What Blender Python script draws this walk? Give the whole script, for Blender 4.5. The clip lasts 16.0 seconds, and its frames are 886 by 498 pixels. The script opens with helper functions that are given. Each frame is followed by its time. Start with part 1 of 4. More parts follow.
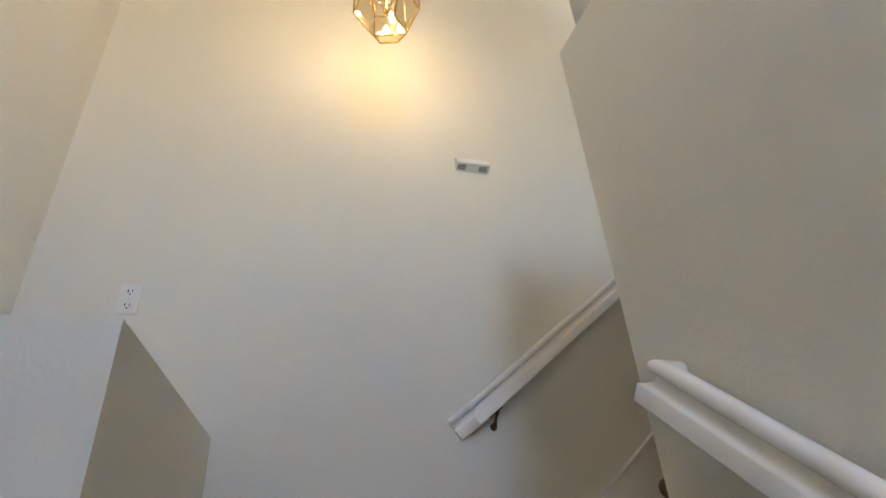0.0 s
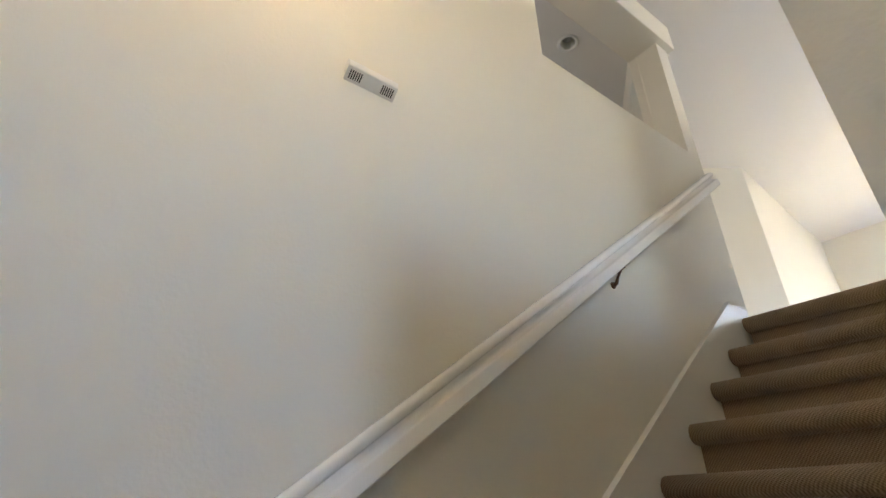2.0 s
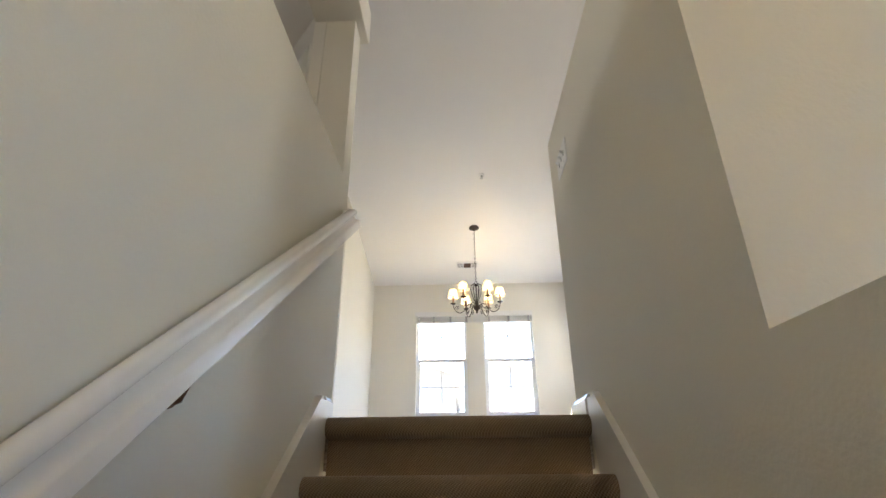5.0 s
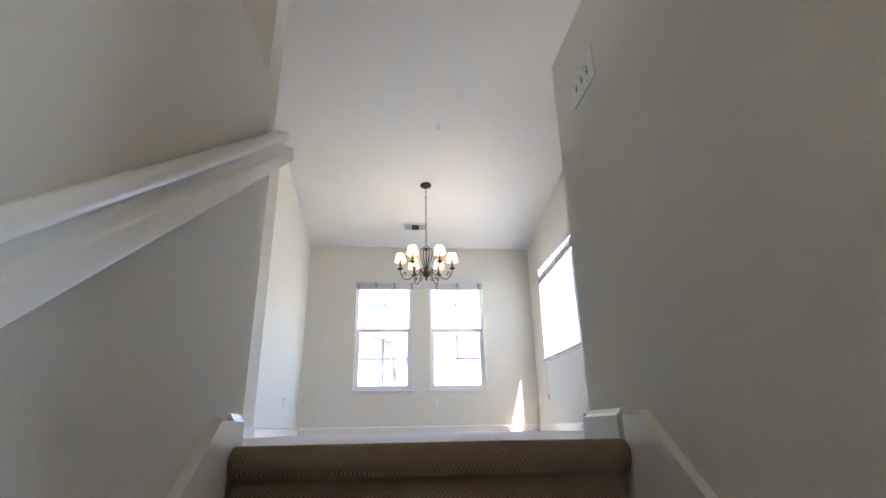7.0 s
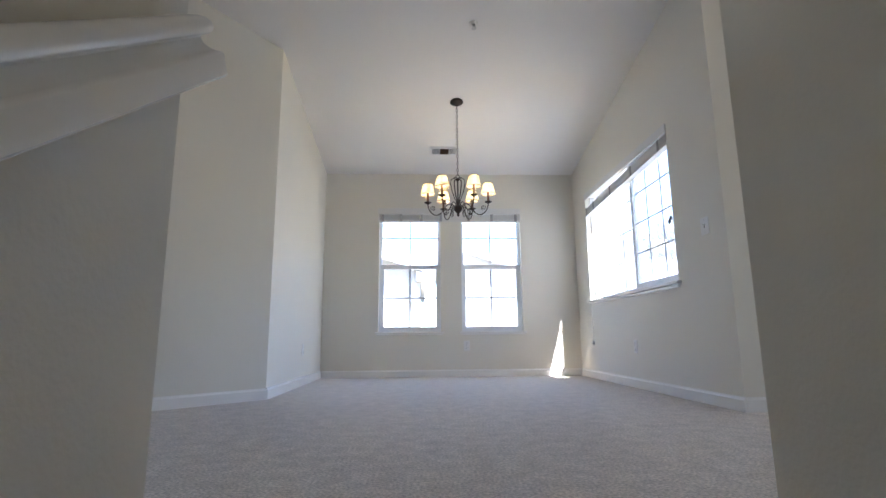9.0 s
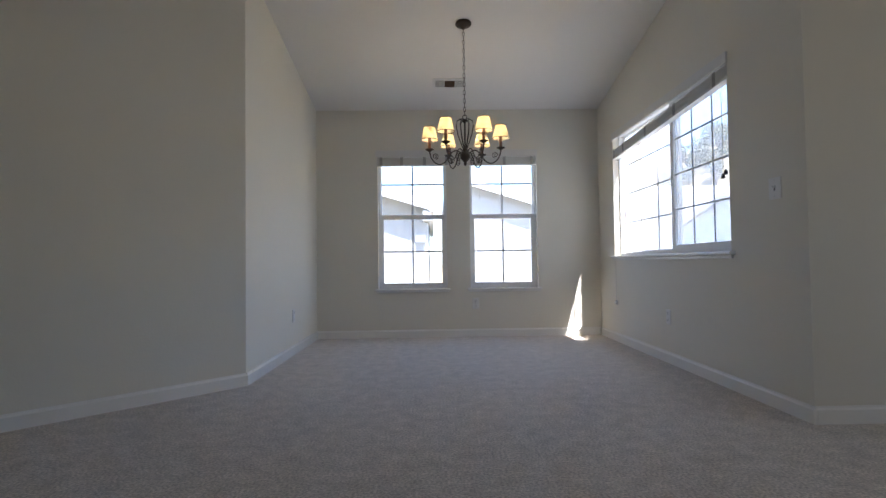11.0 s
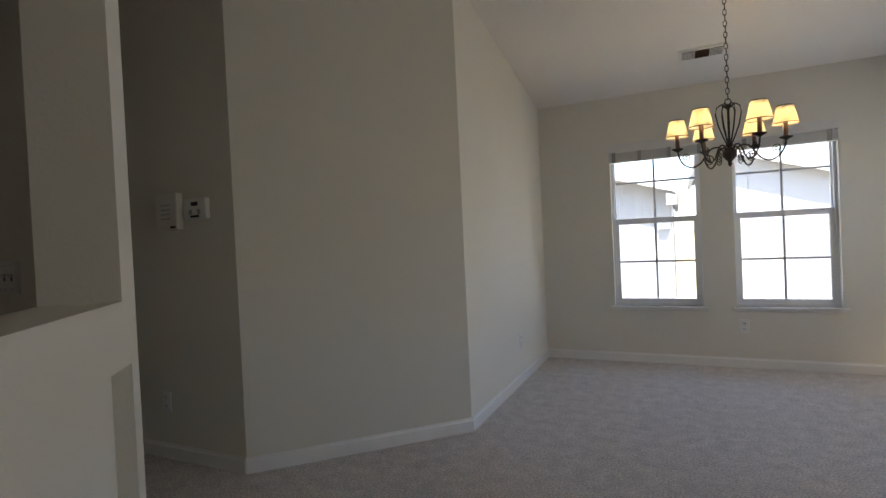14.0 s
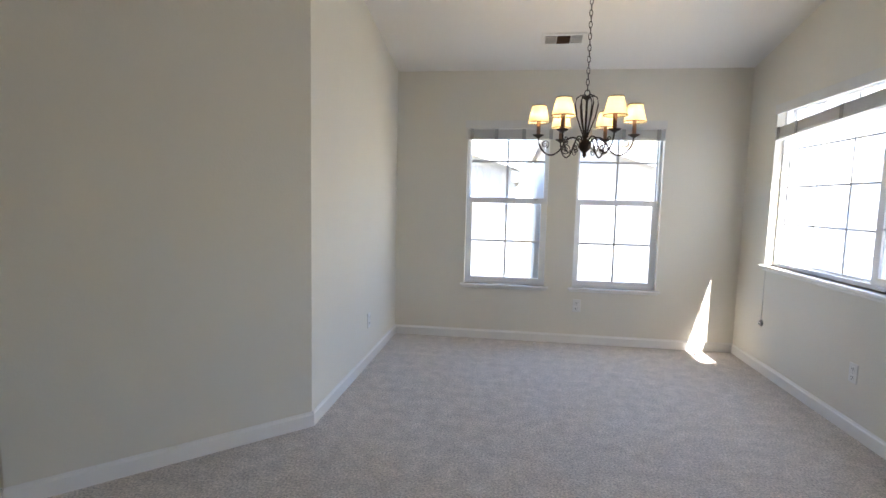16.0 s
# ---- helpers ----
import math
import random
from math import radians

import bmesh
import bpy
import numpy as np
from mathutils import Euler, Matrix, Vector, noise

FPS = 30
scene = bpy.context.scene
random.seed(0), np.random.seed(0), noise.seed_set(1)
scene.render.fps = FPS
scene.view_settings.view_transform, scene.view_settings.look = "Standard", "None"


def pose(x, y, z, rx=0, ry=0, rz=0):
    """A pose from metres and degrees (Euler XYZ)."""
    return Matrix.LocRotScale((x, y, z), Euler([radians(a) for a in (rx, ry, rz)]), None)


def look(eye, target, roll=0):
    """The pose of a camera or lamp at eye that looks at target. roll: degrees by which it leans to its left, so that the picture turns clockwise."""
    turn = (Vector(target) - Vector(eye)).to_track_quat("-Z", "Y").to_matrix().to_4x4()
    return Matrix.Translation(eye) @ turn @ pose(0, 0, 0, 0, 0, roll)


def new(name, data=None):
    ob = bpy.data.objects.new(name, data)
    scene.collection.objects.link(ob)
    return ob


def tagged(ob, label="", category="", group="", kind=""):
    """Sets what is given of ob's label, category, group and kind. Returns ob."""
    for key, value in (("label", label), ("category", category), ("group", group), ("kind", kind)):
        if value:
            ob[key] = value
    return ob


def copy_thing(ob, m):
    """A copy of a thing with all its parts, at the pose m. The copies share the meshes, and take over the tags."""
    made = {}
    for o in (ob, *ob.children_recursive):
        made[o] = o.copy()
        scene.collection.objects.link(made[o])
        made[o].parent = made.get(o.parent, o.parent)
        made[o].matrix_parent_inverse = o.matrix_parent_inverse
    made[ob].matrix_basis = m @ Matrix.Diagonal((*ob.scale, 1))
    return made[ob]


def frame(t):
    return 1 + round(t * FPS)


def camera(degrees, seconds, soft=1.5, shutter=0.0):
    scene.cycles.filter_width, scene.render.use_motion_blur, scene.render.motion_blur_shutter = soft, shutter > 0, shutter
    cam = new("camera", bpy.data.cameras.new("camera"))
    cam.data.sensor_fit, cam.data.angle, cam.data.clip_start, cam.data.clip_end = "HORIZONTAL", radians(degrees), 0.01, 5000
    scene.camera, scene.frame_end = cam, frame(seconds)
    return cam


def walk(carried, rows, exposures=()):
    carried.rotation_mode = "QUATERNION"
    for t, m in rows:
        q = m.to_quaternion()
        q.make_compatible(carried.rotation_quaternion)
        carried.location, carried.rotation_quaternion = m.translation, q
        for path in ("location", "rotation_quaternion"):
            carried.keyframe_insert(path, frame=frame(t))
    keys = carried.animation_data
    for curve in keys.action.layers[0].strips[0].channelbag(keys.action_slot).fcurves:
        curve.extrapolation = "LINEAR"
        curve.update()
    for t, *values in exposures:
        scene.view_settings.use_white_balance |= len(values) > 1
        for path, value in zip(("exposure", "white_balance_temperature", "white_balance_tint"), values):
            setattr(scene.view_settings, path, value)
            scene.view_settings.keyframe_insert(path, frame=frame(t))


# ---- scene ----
cam = camera(83.0, 16.0)

PATH = [
    (0, (1.418, -2.977, -1.173), (-0.262, -2.416, -0.244), -4.2),
    (0.5, (1.171, -2.895, -1.104), (-0.472, -2.206, -0.196), -4.6),
    (1, (0.975, -2.858, -1.0), (-0.633, -2.132, -0.051), -2.4),
    (1.5, (0.74, -2.764, -0.937), (-0.806, -1.864, -0.043), -1.5),
    (2, (0.576, -2.667, -0.833), (-0.847, -1.611, 0.094), -0.8),
    (2.5, (0.434, -2.588, -0.699), (-0.906, -1.401, 0.193), 0.4),
    (3, (0.337, -2.528, -0.56), (-0.666, -1.036, 0.316), 0.6),
    (3.5, (0.273, -2.435, -0.493), (-0.392, -0.79, 0.431), -0.7),
    (4, (0.196, -2.282, -0.358), (-0.13, -0.535, 0.559), -2.5),
    (6.5, (-0.098, -1.485, -0.029), (0.0, 0.391, 0.658), -0.2),
    (7, (-0.089, -1.323, 0.049), (0.098, 0.55, 0.723), -1.1),
    (7.5, (-0.062, -1.109, 0.155), (0.048, 0.812, 0.701), 0.1),
    (8, (-0.11, -0.955, 0.261), (0.019, 0.966, 0.802), -0.1),
    (8.5, (-0.147, -0.806, 0.367), (0.044, 1.133, 0.82), 0.1),
    (9, (-0.1, -0.641, 0.441), (-0.014, 1.326, 0.794), -0.5),
    (11.3, (-0.012, 0.022, 0.838), (0.011, 2.021, 0.887), -1.0),
    (11.5, (-0.005, 0.071, 0.863), (-0.009, 2.069, 0.943), -1.6),
    (12, (-0.035, 0.215, 0.976), (-0.023, 2.215, 0.988), -1.1),
    (12.5, (-0.062, 0.29, 1.037), (-0.149, 2.288, 1.059), -0.9),
    (13, (-0.033, 0.374, 1.071), (-0.432, 2.334, 1.087), -1.3),
    (13.5, (-0.027, 0.432, 1.176), (-0.655, 2.33, 1.118), -1.0),
    (14, (-0.062, 0.427, 1.211), (-0.91, 2.238, 1.179), -2.7),
    (14.5, (-0.113, 0.441, 1.186), (-1.122, 2.168, 1.175), -1.8),
    (15, (-0.094, 0.488, 1.164), (-1.033, 2.254, 1.139), -1.3),
    (15.5, (-0.116, 0.577, 1.21), (-0.78, 2.462, 1.124), 0.7),
    (16, (-0.192, 0.707, 1.305), (-0.457, 2.679, 1.109), 1.3),
]
walk(cam, [(t, look(e, g, r)) for t, e, g, r in PATH],
     [(0.0, 4.35, 6200, 12), (2.0, 4.5, 6450, 12), (4.0, 4.22, 6550, 12), (6.5, 3.83, 6150, 13), (7.5, 3.76, 5680, 14), (8.0, 3.66, 5680, 14), (9.0, 3.28, 5750, 14), (11.5, 2.2, 6050, 14),
      (12.5, 1.92, 6250, 13), (13.5, 1.86, 6300, 13), (14.0, 2.32, 6450, 13), (14.5, 2.9, 6500, 13), (15.0, 3.27, 6500, 12), (15.5, 3.27, 6400, 12), (16.0, 3.17, 6200, 13)])

# ---- light ----
world = bpy.data.worlds.new("sky")
scene.world = world
world.use_nodes = True
wn = world.node_tree
sky = wn.nodes.new("ShaderNodeTexSky")
sky.sky_type = "NISHITA"
sky.sun_disc = False
sky.sun_elevation = radians(58.5)
sky.sun_rotation = radians(154)
wn.links.new(sky.outputs[0], wn.nodes["Background"].inputs[0])
wn.nodes["Background"].inputs[1].default_value = 0.15
SUN = (2.35, -4.85, 8.8)
sun_data = bpy.data.lights.new("sun", "SUN")
sun_data.energy, sun_data.angle, sun_data.color = 3.5, radians(0.5), (1.0, 0.95, 0.88)
sun = new("sun", sun_data)
sun.matrix_world = look(SUN, (0, 0, 0))


def area(name, eye, target, w, h, watts, color):
    d = bpy.data.lights.new(name, "AREA")
    d.shape, d.size, d.size_y, d.energy, d.color = "RECTANGLE", w, h, watts, color
    ob = new(name, d)
    ob.matrix_world = look(eye, target)
    return ob


def bulb_light(name, place, watts, color, radius):
    d = bpy.data.lights.new(name, "POINT")
    d.energy, d.color, d.shadow_soft_size = watts, color, radius
    ob = new(name, d)
    ob.location = place
    return ob


WARM = (1.0, 0.83, 0.53)
# daylight in the openings of the living room and the entry; the kitchen one is an added fill
area("living_room_daylight", (5.98, 0.7, 1.5), (0, -1.3, 3.7), 1.0, 1.0, 3.0, (0.95, 0.97, 1.0))
area("entry_daylight", (4.48, -2.96, 1.05), (0, -2.9, 0.2), 0.75, 1.4, 0.38, (0.90, 0.95, 1.0))
# no known source: lifts the kitchen ceiling beside the pass-through
area("kitchen_ceiling_fill", (-3.58, -2.0, 1.3), (-2.73, -2.35, 1.70), 0.45, 0.55, 1.3, (0.95, 0.97, 1.0))


# ---- materials ----
def material(name, color, rough=0.6, var=0.08, scale=3.0, bump=0.0, bump_scale=100.0, metal=0.0, speckle=0.0, speckle_scale=200.0, sheen=0.0):
    m = bpy.data.materials.new(name)
    m.use_nodes = True
    nt = m.node_tree
    b = nt.nodes["Principled BSDF"]
    b.inputs["Roughness"].default_value = rough
    b.inputs["Metallic"].default_value = metal
    b.inputs["Sheen Weight"].default_value = sheen
    b.inputs["Sheen Roughness"].default_value = 0.6
    co = nt.nodes.new("ShaderNodeTexCoord")

    def tex(s, detail):
        n = nt.nodes.new("ShaderNodeTexNoise")
        n.inputs["Scale"].default_value, n.inputs["Detail"].default_value = s, detail
        nt.links.new(co.outputs["Object"], n.inputs["Vector"])
        return n

    def mix(fac, a, bb, blend):
        n = nt.nodes.new("ShaderNodeMix")
        n.data_type, n.blend_type = "RGBA", blend
        for value, slot in ((fac, 0), (a, 6), (bb, 7)):
            if isinstance(value, (int, float)):
                n.inputs[slot].default_value = value
            elif isinstance(value, tuple):
                n.inputs[slot].default_value = value
            else:
                nt.links.new(value, n.inputs[slot])
        return n.outputs[2]
    dark = tuple(c * (1 - var) for c in color) + (1,)
    light = tuple(min(1, c * (1 + var)) for c in color) + (1,)
    out = mix(tex(scale, 4).outputs["Fac"], dark, light, "MIX")
    if speckle:
        s = tex(speckle_scale, 2)
        ramp = nt.nodes.new("ShaderNodeMapRange")
        ramp.inputs[1].default_value, ramp.inputs[2].default_value = 0.35, 0.65
        ramp.inputs[3].default_value, ramp.inputs[4].default_value = 1 - speckle, 1 + speckle * 0.6
        nt.links.new(s.outputs["Fac"], ramp.inputs[0])
        grey = nt.nodes.new("ShaderNodeCombineColor")
        for k in range(3):
            nt.links.new(ramp.outputs[0], grey.inputs[k])
        out = mix(1.0, out, grey.outputs[0], "MULTIPLY")
    nt.links.new(out, b.inputs["Base Color"])
    if bump:
        height = tex(bump_scale, 3).outputs["Fac"]
        bn = nt.nodes.new("ShaderNodeBump")
        bn.inputs["Strength"].default_value = min(1.0, bump)
        bn.inputs["Distance"].default_value = 0.004
        nt.links.new(height, bn.inputs["Height"])
        nt.links.new(bn.outputs[0], b.inputs["Normal"])
    return m


PAINT = material("wall_paint", (0.775, 0.742, 0.652), 0.75, 0.03, 1.3, 0.24, 90)
CEIL = material("ceiling_paint", (0.84, 0.82, 0.785), 0.85, 0.02, 1.5, 0.4, 70)
TRIM = material("trim_paint", (0.88, 0.865, 0.83), 0.24, 0.02, 4, 0.06, 30)
CARPET = material("carpet", (0.60, 0.54, 0.48), 0.95, 0.33, 12, 0.8, 55, speckle=0.32, speckle_scale=95, sheen=0.2)
PLASTIC = material("white_plastic", (0.80, 0.79, 0.76), 0.35, 0.01, 8)
ALMOND = material("almond_plastic", (0.74, 0.71, 0.64), 0.45, 0.03, 8)
VINYL = material("window_vinyl", (0.88, 0.885, 0.89), 0.4, 0.02, 6)
# white grilles seen against the sky, their backlit shade put into this grey
MUNTIN_BACKLIT = material("muntin_backlit", (0.45, 0.46, 0.49), 0.45, 0.03, 6)
BLIND = material("blind_slats", (0.74, 0.73, 0.70), 0.5, 0.05, 12)
TAPE = material("ladder_tape", (0.40, 0.39, 0.38), 0.9, 0.08, 40)
CORD = material("cord", (0.58, 0.56, 0.52), 0.8, 0.1, 40)
BRONZE = material("dark_bronze", (0.055, 0.042, 0.035), 0.42, 0.25, 30, 0.3, 60, metal=0.75)
WOODTONE = material("candle_sleeve", (0.20, 0.105, 0.06), 0.5, 0.2, 40)
BRACKET = material("bracket_bronze", (0.16, 0.085, 0.045), 0.4, 0.25, 60, metal=0.7)
BRASS = material("polished_brass", (0.78, 0.56, 0.24), 0.22, 0.08, 30, metal=1.0)
DARK = material("dark_slot", (0.03, 0.03, 0.03), 0.7, 0.1, 50)
GREYVENT = material("vent_louvre", (0.40, 0.40, 0.40), 0.5, 0.05, 20)
SIDEVENT = material("vent_shadow", (0.13, 0.13, 0.13), 0.6, 0.1, 20)
STEEL = material("steel", (0.6, 0.6, 0.58), 0.3, 0.1, 30, metal=1.0)
STUCCO_GREY = material("grey_stucco", (0.52, 0.54, 0.57), 0.9, 0.06, 1.0, 0.5, 30)
STUCCO = material("stucco", (0.46, 0.46, 0.46), 0.9, 0.06, 1.0, 0.5, 30)
ROOF = material("roof_shingle", (0.42, 0.40, 0.38), 0.9, 0.2, 2.0, 0.6, 25, speckle=0.3, speckle_scale=9)
FASCIA = material("fascia_paint", (0.76, 0.76, 0.76), 0.6, 0.05, 3)
DRYGRASS = material("dry_grass", (0.44, 0.34, 0.19), 0.95, 0.25, 0.06, 0.8, 3)
EARTH = material("yard_ground", (0.30, 0.27, 0.22), 0.95, 0.25, 0.3, 0.8, 6)
LEAF = material("foliage", (0.115, 0.125, 0.06), 0.7, 0.4, 0.8)
BARK = material("bark", (0.14, 0.10, 0.07), 0.9, 0.3, 4, 0.8, 20)
DARKGLASS = material("house_window_glass", (0.30, 0.33, 0.38), 0.1, 0.1, 1)
GARAGE = material("garage_paint", (0.75, 0.76, 0.78), 0.5, 0.03, 2)
# unseen kitchen surfaces, browned so that little light bounces in there
KITCHEN_FLOOR = material("kitchen_floor_absorber", (0.17, 0.13, 0.09), 0.45, 0.2, 6, 0.1, 40)
BOUNCE_DARK = material("bounce_absorber", (0.22, 0.15, 0.09), 0.5, 0.25, 5, 0.2, 40)
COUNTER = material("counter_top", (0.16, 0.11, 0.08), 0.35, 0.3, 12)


def berber(name, light, dark, pitch):
    """Loop-pile carpet woven in slanting rows; u runs across the step, v down over the nosing."""
    m = material(name, light, 0.95, 0.10, 5, sheen=0.1)
    nt = m.node_tree
    b = nt.nodes["Principled BSDF"]
    base = b.inputs["Base Color"].links[0].from_socket
    co, sep = nt.nodes.new("ShaderNodeTexCoord"), nt.nodes.new("ShaderNodeSeparateXYZ")
    wob = nt.nodes.new("ShaderNodeTexNoise")
    wob.inputs["Scale"].default_value = 55
    nt.links.new(co.outputs["Object"], wob.inputs["Vector"])
    nt.links.new(co.outputs["Object"], sep.inputs[0])

    def calc(op, a, c):
        n = nt.nodes.new("ShaderNodeMath")
        n.operation = op
        for k, v in enumerate((a, c)):
            if isinstance(v, (int, float)):
                n.inputs[k].default_value = v
            else:
                nt.links.new(v, n.inputs[k])
        return n.outputs[0]
    k = 2 * math.pi / pitch
    v = calc("ADD", calc("MULTIPLY", sep.outputs["Y"], 0.6), calc("MULTIPLY", sep.outputs["Z"], 1.1))
    jog = calc("MULTIPLY", wob.outputs["Fac"], 2.4)
    p = calc("ADD", calc("MULTIPLY", calc("ADD", sep.outputs["X"], calc("MULTIPLY", v, 0.4)), k), jog)
    q = calc("SUBTRACT", calc("MULTIPLY", v, k * 1.15), jog)
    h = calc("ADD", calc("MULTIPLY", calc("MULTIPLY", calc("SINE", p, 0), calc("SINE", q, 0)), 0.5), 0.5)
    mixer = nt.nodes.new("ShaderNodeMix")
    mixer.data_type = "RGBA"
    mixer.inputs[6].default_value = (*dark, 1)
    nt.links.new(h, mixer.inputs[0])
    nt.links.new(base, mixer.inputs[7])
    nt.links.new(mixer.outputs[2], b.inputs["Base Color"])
    bn = nt.nodes.new("ShaderNodeBump")
    bn.inputs["Strength"].default_value, bn.inputs["Distance"].default_value = 0.9, 0.004
    nt.links.new(h, bn.inputs["Height"])
    nt.links.new(bn.outputs[0], b.inputs["Normal"])
    return m


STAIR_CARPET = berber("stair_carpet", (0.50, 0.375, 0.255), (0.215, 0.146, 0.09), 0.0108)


def emitter(name, color, strength):
    m = bpy.data.materials.new(name)
    m.use_nodes = True
    b = m.node_tree.nodes["Principled BSDF"]
    b.inputs["Base Color"].default_value = (1, 0.95, 0.85, 1)
    b.inputs["Emission Color"].default_value = (*color, 1)
    b.inputs["Emission Strength"].default_value = strength
    return m


BULB = emitter("lit_bulb", (1.0, 0.72, 0.40), 6.0)


def shade_cloth():
    m = bpy.data.materials.new("shade_cloth")
    m.use_nodes = True
    nt = m.node_tree
    nt.nodes.remove(nt.nodes["Principled BSDF"])
    d, t, x = (nt.nodes.new(k) for k in ("ShaderNodeBsdfDiffuse", "ShaderNodeBsdfTranslucent", "ShaderNodeMixShader"))
    co, n = nt.nodes.new("ShaderNodeTexCoord"), nt.nodes.new("ShaderNodeTexNoise")
    n.inputs["Scale"].default_value = 90
    r = nt.nodes.new("ShaderNodeValToRGB")
    r.color_ramp.elements[0].color, r.color_ramp.elements[1].color = (0.90, 0.83, 0.64, 1), (0.95, 0.90, 0.74, 1)
    nt.links.new(co.outputs["Object"], n.inputs["Vector"])
    nt.links.new(n.outputs["Fac"], r.inputs[0])
    for s in (d, t):
        nt.links.new(r.outputs[0], s.inputs["Color"])
    x.inputs[0].default_value = 0.62
    nt.links.new(d.outputs[0], x.inputs[1])
    nt.links.new(t.outputs[0], x.inputs[2])
    nt.links.new(x.outputs[0], nt.nodes["Material Output"].inputs[0])
    return m


def pane_glass(name, tint, haze=0.0):
    m = bpy.data.materials.new(name)
    m.use_nodes = True
    nt = m.node_tree
    nt.nodes.remove(nt.nodes["Principled BSDF"])
    t, g, x = (nt.nodes.new(k) for k in ("ShaderNodeBsdfTransparent", "ShaderNodeBsdfGlossy", "ShaderNodeMixShader"))
    t.inputs["Color"].default_value = (*tint, 1)
    g.inputs["Roughness"].default_value = 0.02
    x.inputs[0].default_value = 0.05
    nt.links.new(t.outputs[0], x.inputs[1])
    nt.links.new(g.outputs[0], x.inputs[2])
    out = x.outputs[0]
    # translucent veil that imitates the glare of a bright outdoors
    if haze:
        d, y = nt.nodes.new("ShaderNodeBsdfTranslucent"), nt.nodes.new("ShaderNodeMixShader")
        d.inputs["Color"].default_value = (0.92, 0.94, 0.96, 1)
        y.inputs[0].default_value = haze
        nt.links.new(out, y.inputs[1])
        nt.links.new(d.outputs[0], y.inputs[2])
        out = y.outputs[0]
    nt.links.new(out, nt.nodes["Material Output"].inputs[0])
    return m


SHADE = shade_cloth()
GLASS = pane_glass("window_glass", (0.93, 0.96, 0.98))
# slider panes: washed-out glare put into the glass, stronger in the far sash
HAZY_NEAR = pane_glass("hazy_glass_near", (0.80, 0.84, 0.90), 0.20)
HAZY_FAR = pane_glass("hazy_glass_far", (0.95, 0.97, 0.98), 0.34)
AMBER = pane_glass("lantern_glass", (0.97, 0.93, 0.84))


# ---- mesh helpers ----
def add_box(bm, a, b, bevel=0.0):
    vs = [bm.verts.new((x, y, z)) for x in (a[0], b[0]) for y in (a[1], b[1]) for z in (a[2], b[2])]
    fs = [bm.faces.new([vs[i] for i in q]) for q in ((0, 1, 3, 2), (4, 6, 7, 5), (0, 4, 5, 1), (2, 3, 7, 6), (0, 2, 6, 4), (1, 5, 7, 3))]
    if bevel:
        es = list({e for f in fs for e in f.edges})
        bmesh.ops.bevel(bm, geom=es, offset=bevel, segments=2, affect="EDGES", profile=0.5)
    return bm


def boxes(*spans, bevel=0.0):
    bm = bmesh.new()
    for a, b in spans:
        add_box(bm, a, b, bevel)
    return bm


def prism(points, shift):
    """A solid from a flat outline of 3D points, pushed by the vector shift."""
    bm = bmesh.new()
    lo = [bm.verts.new(p) for p in points]
    hi = [bm.verts.new(Vector(p) + Vector(shift)) for p in points]
    bm.faces.new(lo)
    bm.faces.new(hi[::-1])
    n = len(points)
    for i in range(n):
        bm.faces.new((lo[i], hi[i], hi[(i + 1) % n], lo[(i + 1) % n]))
    bmesh.ops.recalc_face_normals(bm, faces=bm.faces)
    return bm


def sweep(points, radius, segs=8, bm=None, closed=False):
    """A round tube along points; radius a number or one per point."""
    bm = bm or bmesh.new()
    pts = [Vector(p) for p in points]
    n = len(pts)
    rad = radius if isinstance(radius, (list, tuple)) else [radius] * n
    rings, up = [], Vector((0, 0, 1))
    for i, p in enumerate(pts):
        if closed:
            t = pts[(i + 1) % n] - pts[i - 1]
        else:
            t = pts[min(i + 1, n - 1)] - pts[max(i - 1, 0)]
        t.normalize()
        s = t.cross(up)
        if s.length < 0.05:
            s = t.cross(Vector((0, 1, 0.1)))
        s.normalize()
        u = s.cross(t).normalized()
        rings.append([bm.verts.new(p + rad[i] * (math.cos(a) * s + math.sin(a) * u)) for a in (2 * math.pi * k / segs for k in range(segs))])
    for i in range(n if closed else n - 1):
        a, b = rings[i], rings[(i + 1) % n]
        for k in range(segs):
            f = bm.faces.new((a[k], a[(k + 1) % segs], b[(k + 1) % segs], b[k]))
            f.smooth = True
    if not closed:
        bm.faces.new(rings[0][::-1])
        bm.faces.new(rings[-1])
    return bm


def lathe(profile, place=(0, 0, 0), segs=20, bm=None, cap=True):
    """A turned solid about z from (radius, height) pairs."""
    bm = bm or bmesh.new()
    rings = []
    for r, z in profile:
        rings.append([bm.verts.new((place[0] + r * math.cos(2 * math.pi * k / segs), place[1] + r * math.sin(2 * math.pi * k / segs), place[2] + z)) for k in range(segs)])
    for a, b in zip(rings, rings[1:]):
        for k in range(segs):
            f = bm.faces.new((a[k], a[(k + 1) % segs], b[(k + 1) % segs], b[k]))
            f.smooth = True
    if cap:
        bm.faces.new(rings[0][::-1])
        bm.faces.new(rings[-1])
    return bm


def part(name, bm, mat, parent=None, label=""):
    me = bpy.data.meshes.new(name)
    bm.normal_update()
    bm.to_mesh(me)
    bm.free()
    me.materials.append(mat)
    ob = new(name, me)
    if parent is not None:
        ob.parent = parent
    if label:
        ob["label"] = label
    return ob


def thing(name, m, label, category, group="", kind=""):
    ob = new(name)
    ob.matrix_world = m
    return tagged(ob, label, category, group, kind)


def structure(name, bm, mat, label, category):
    return tagged(part(name, bm, mat), label, category, "", "structure")


def vault(y):
    return 2.48 + 0.2 * (5.4 - y)


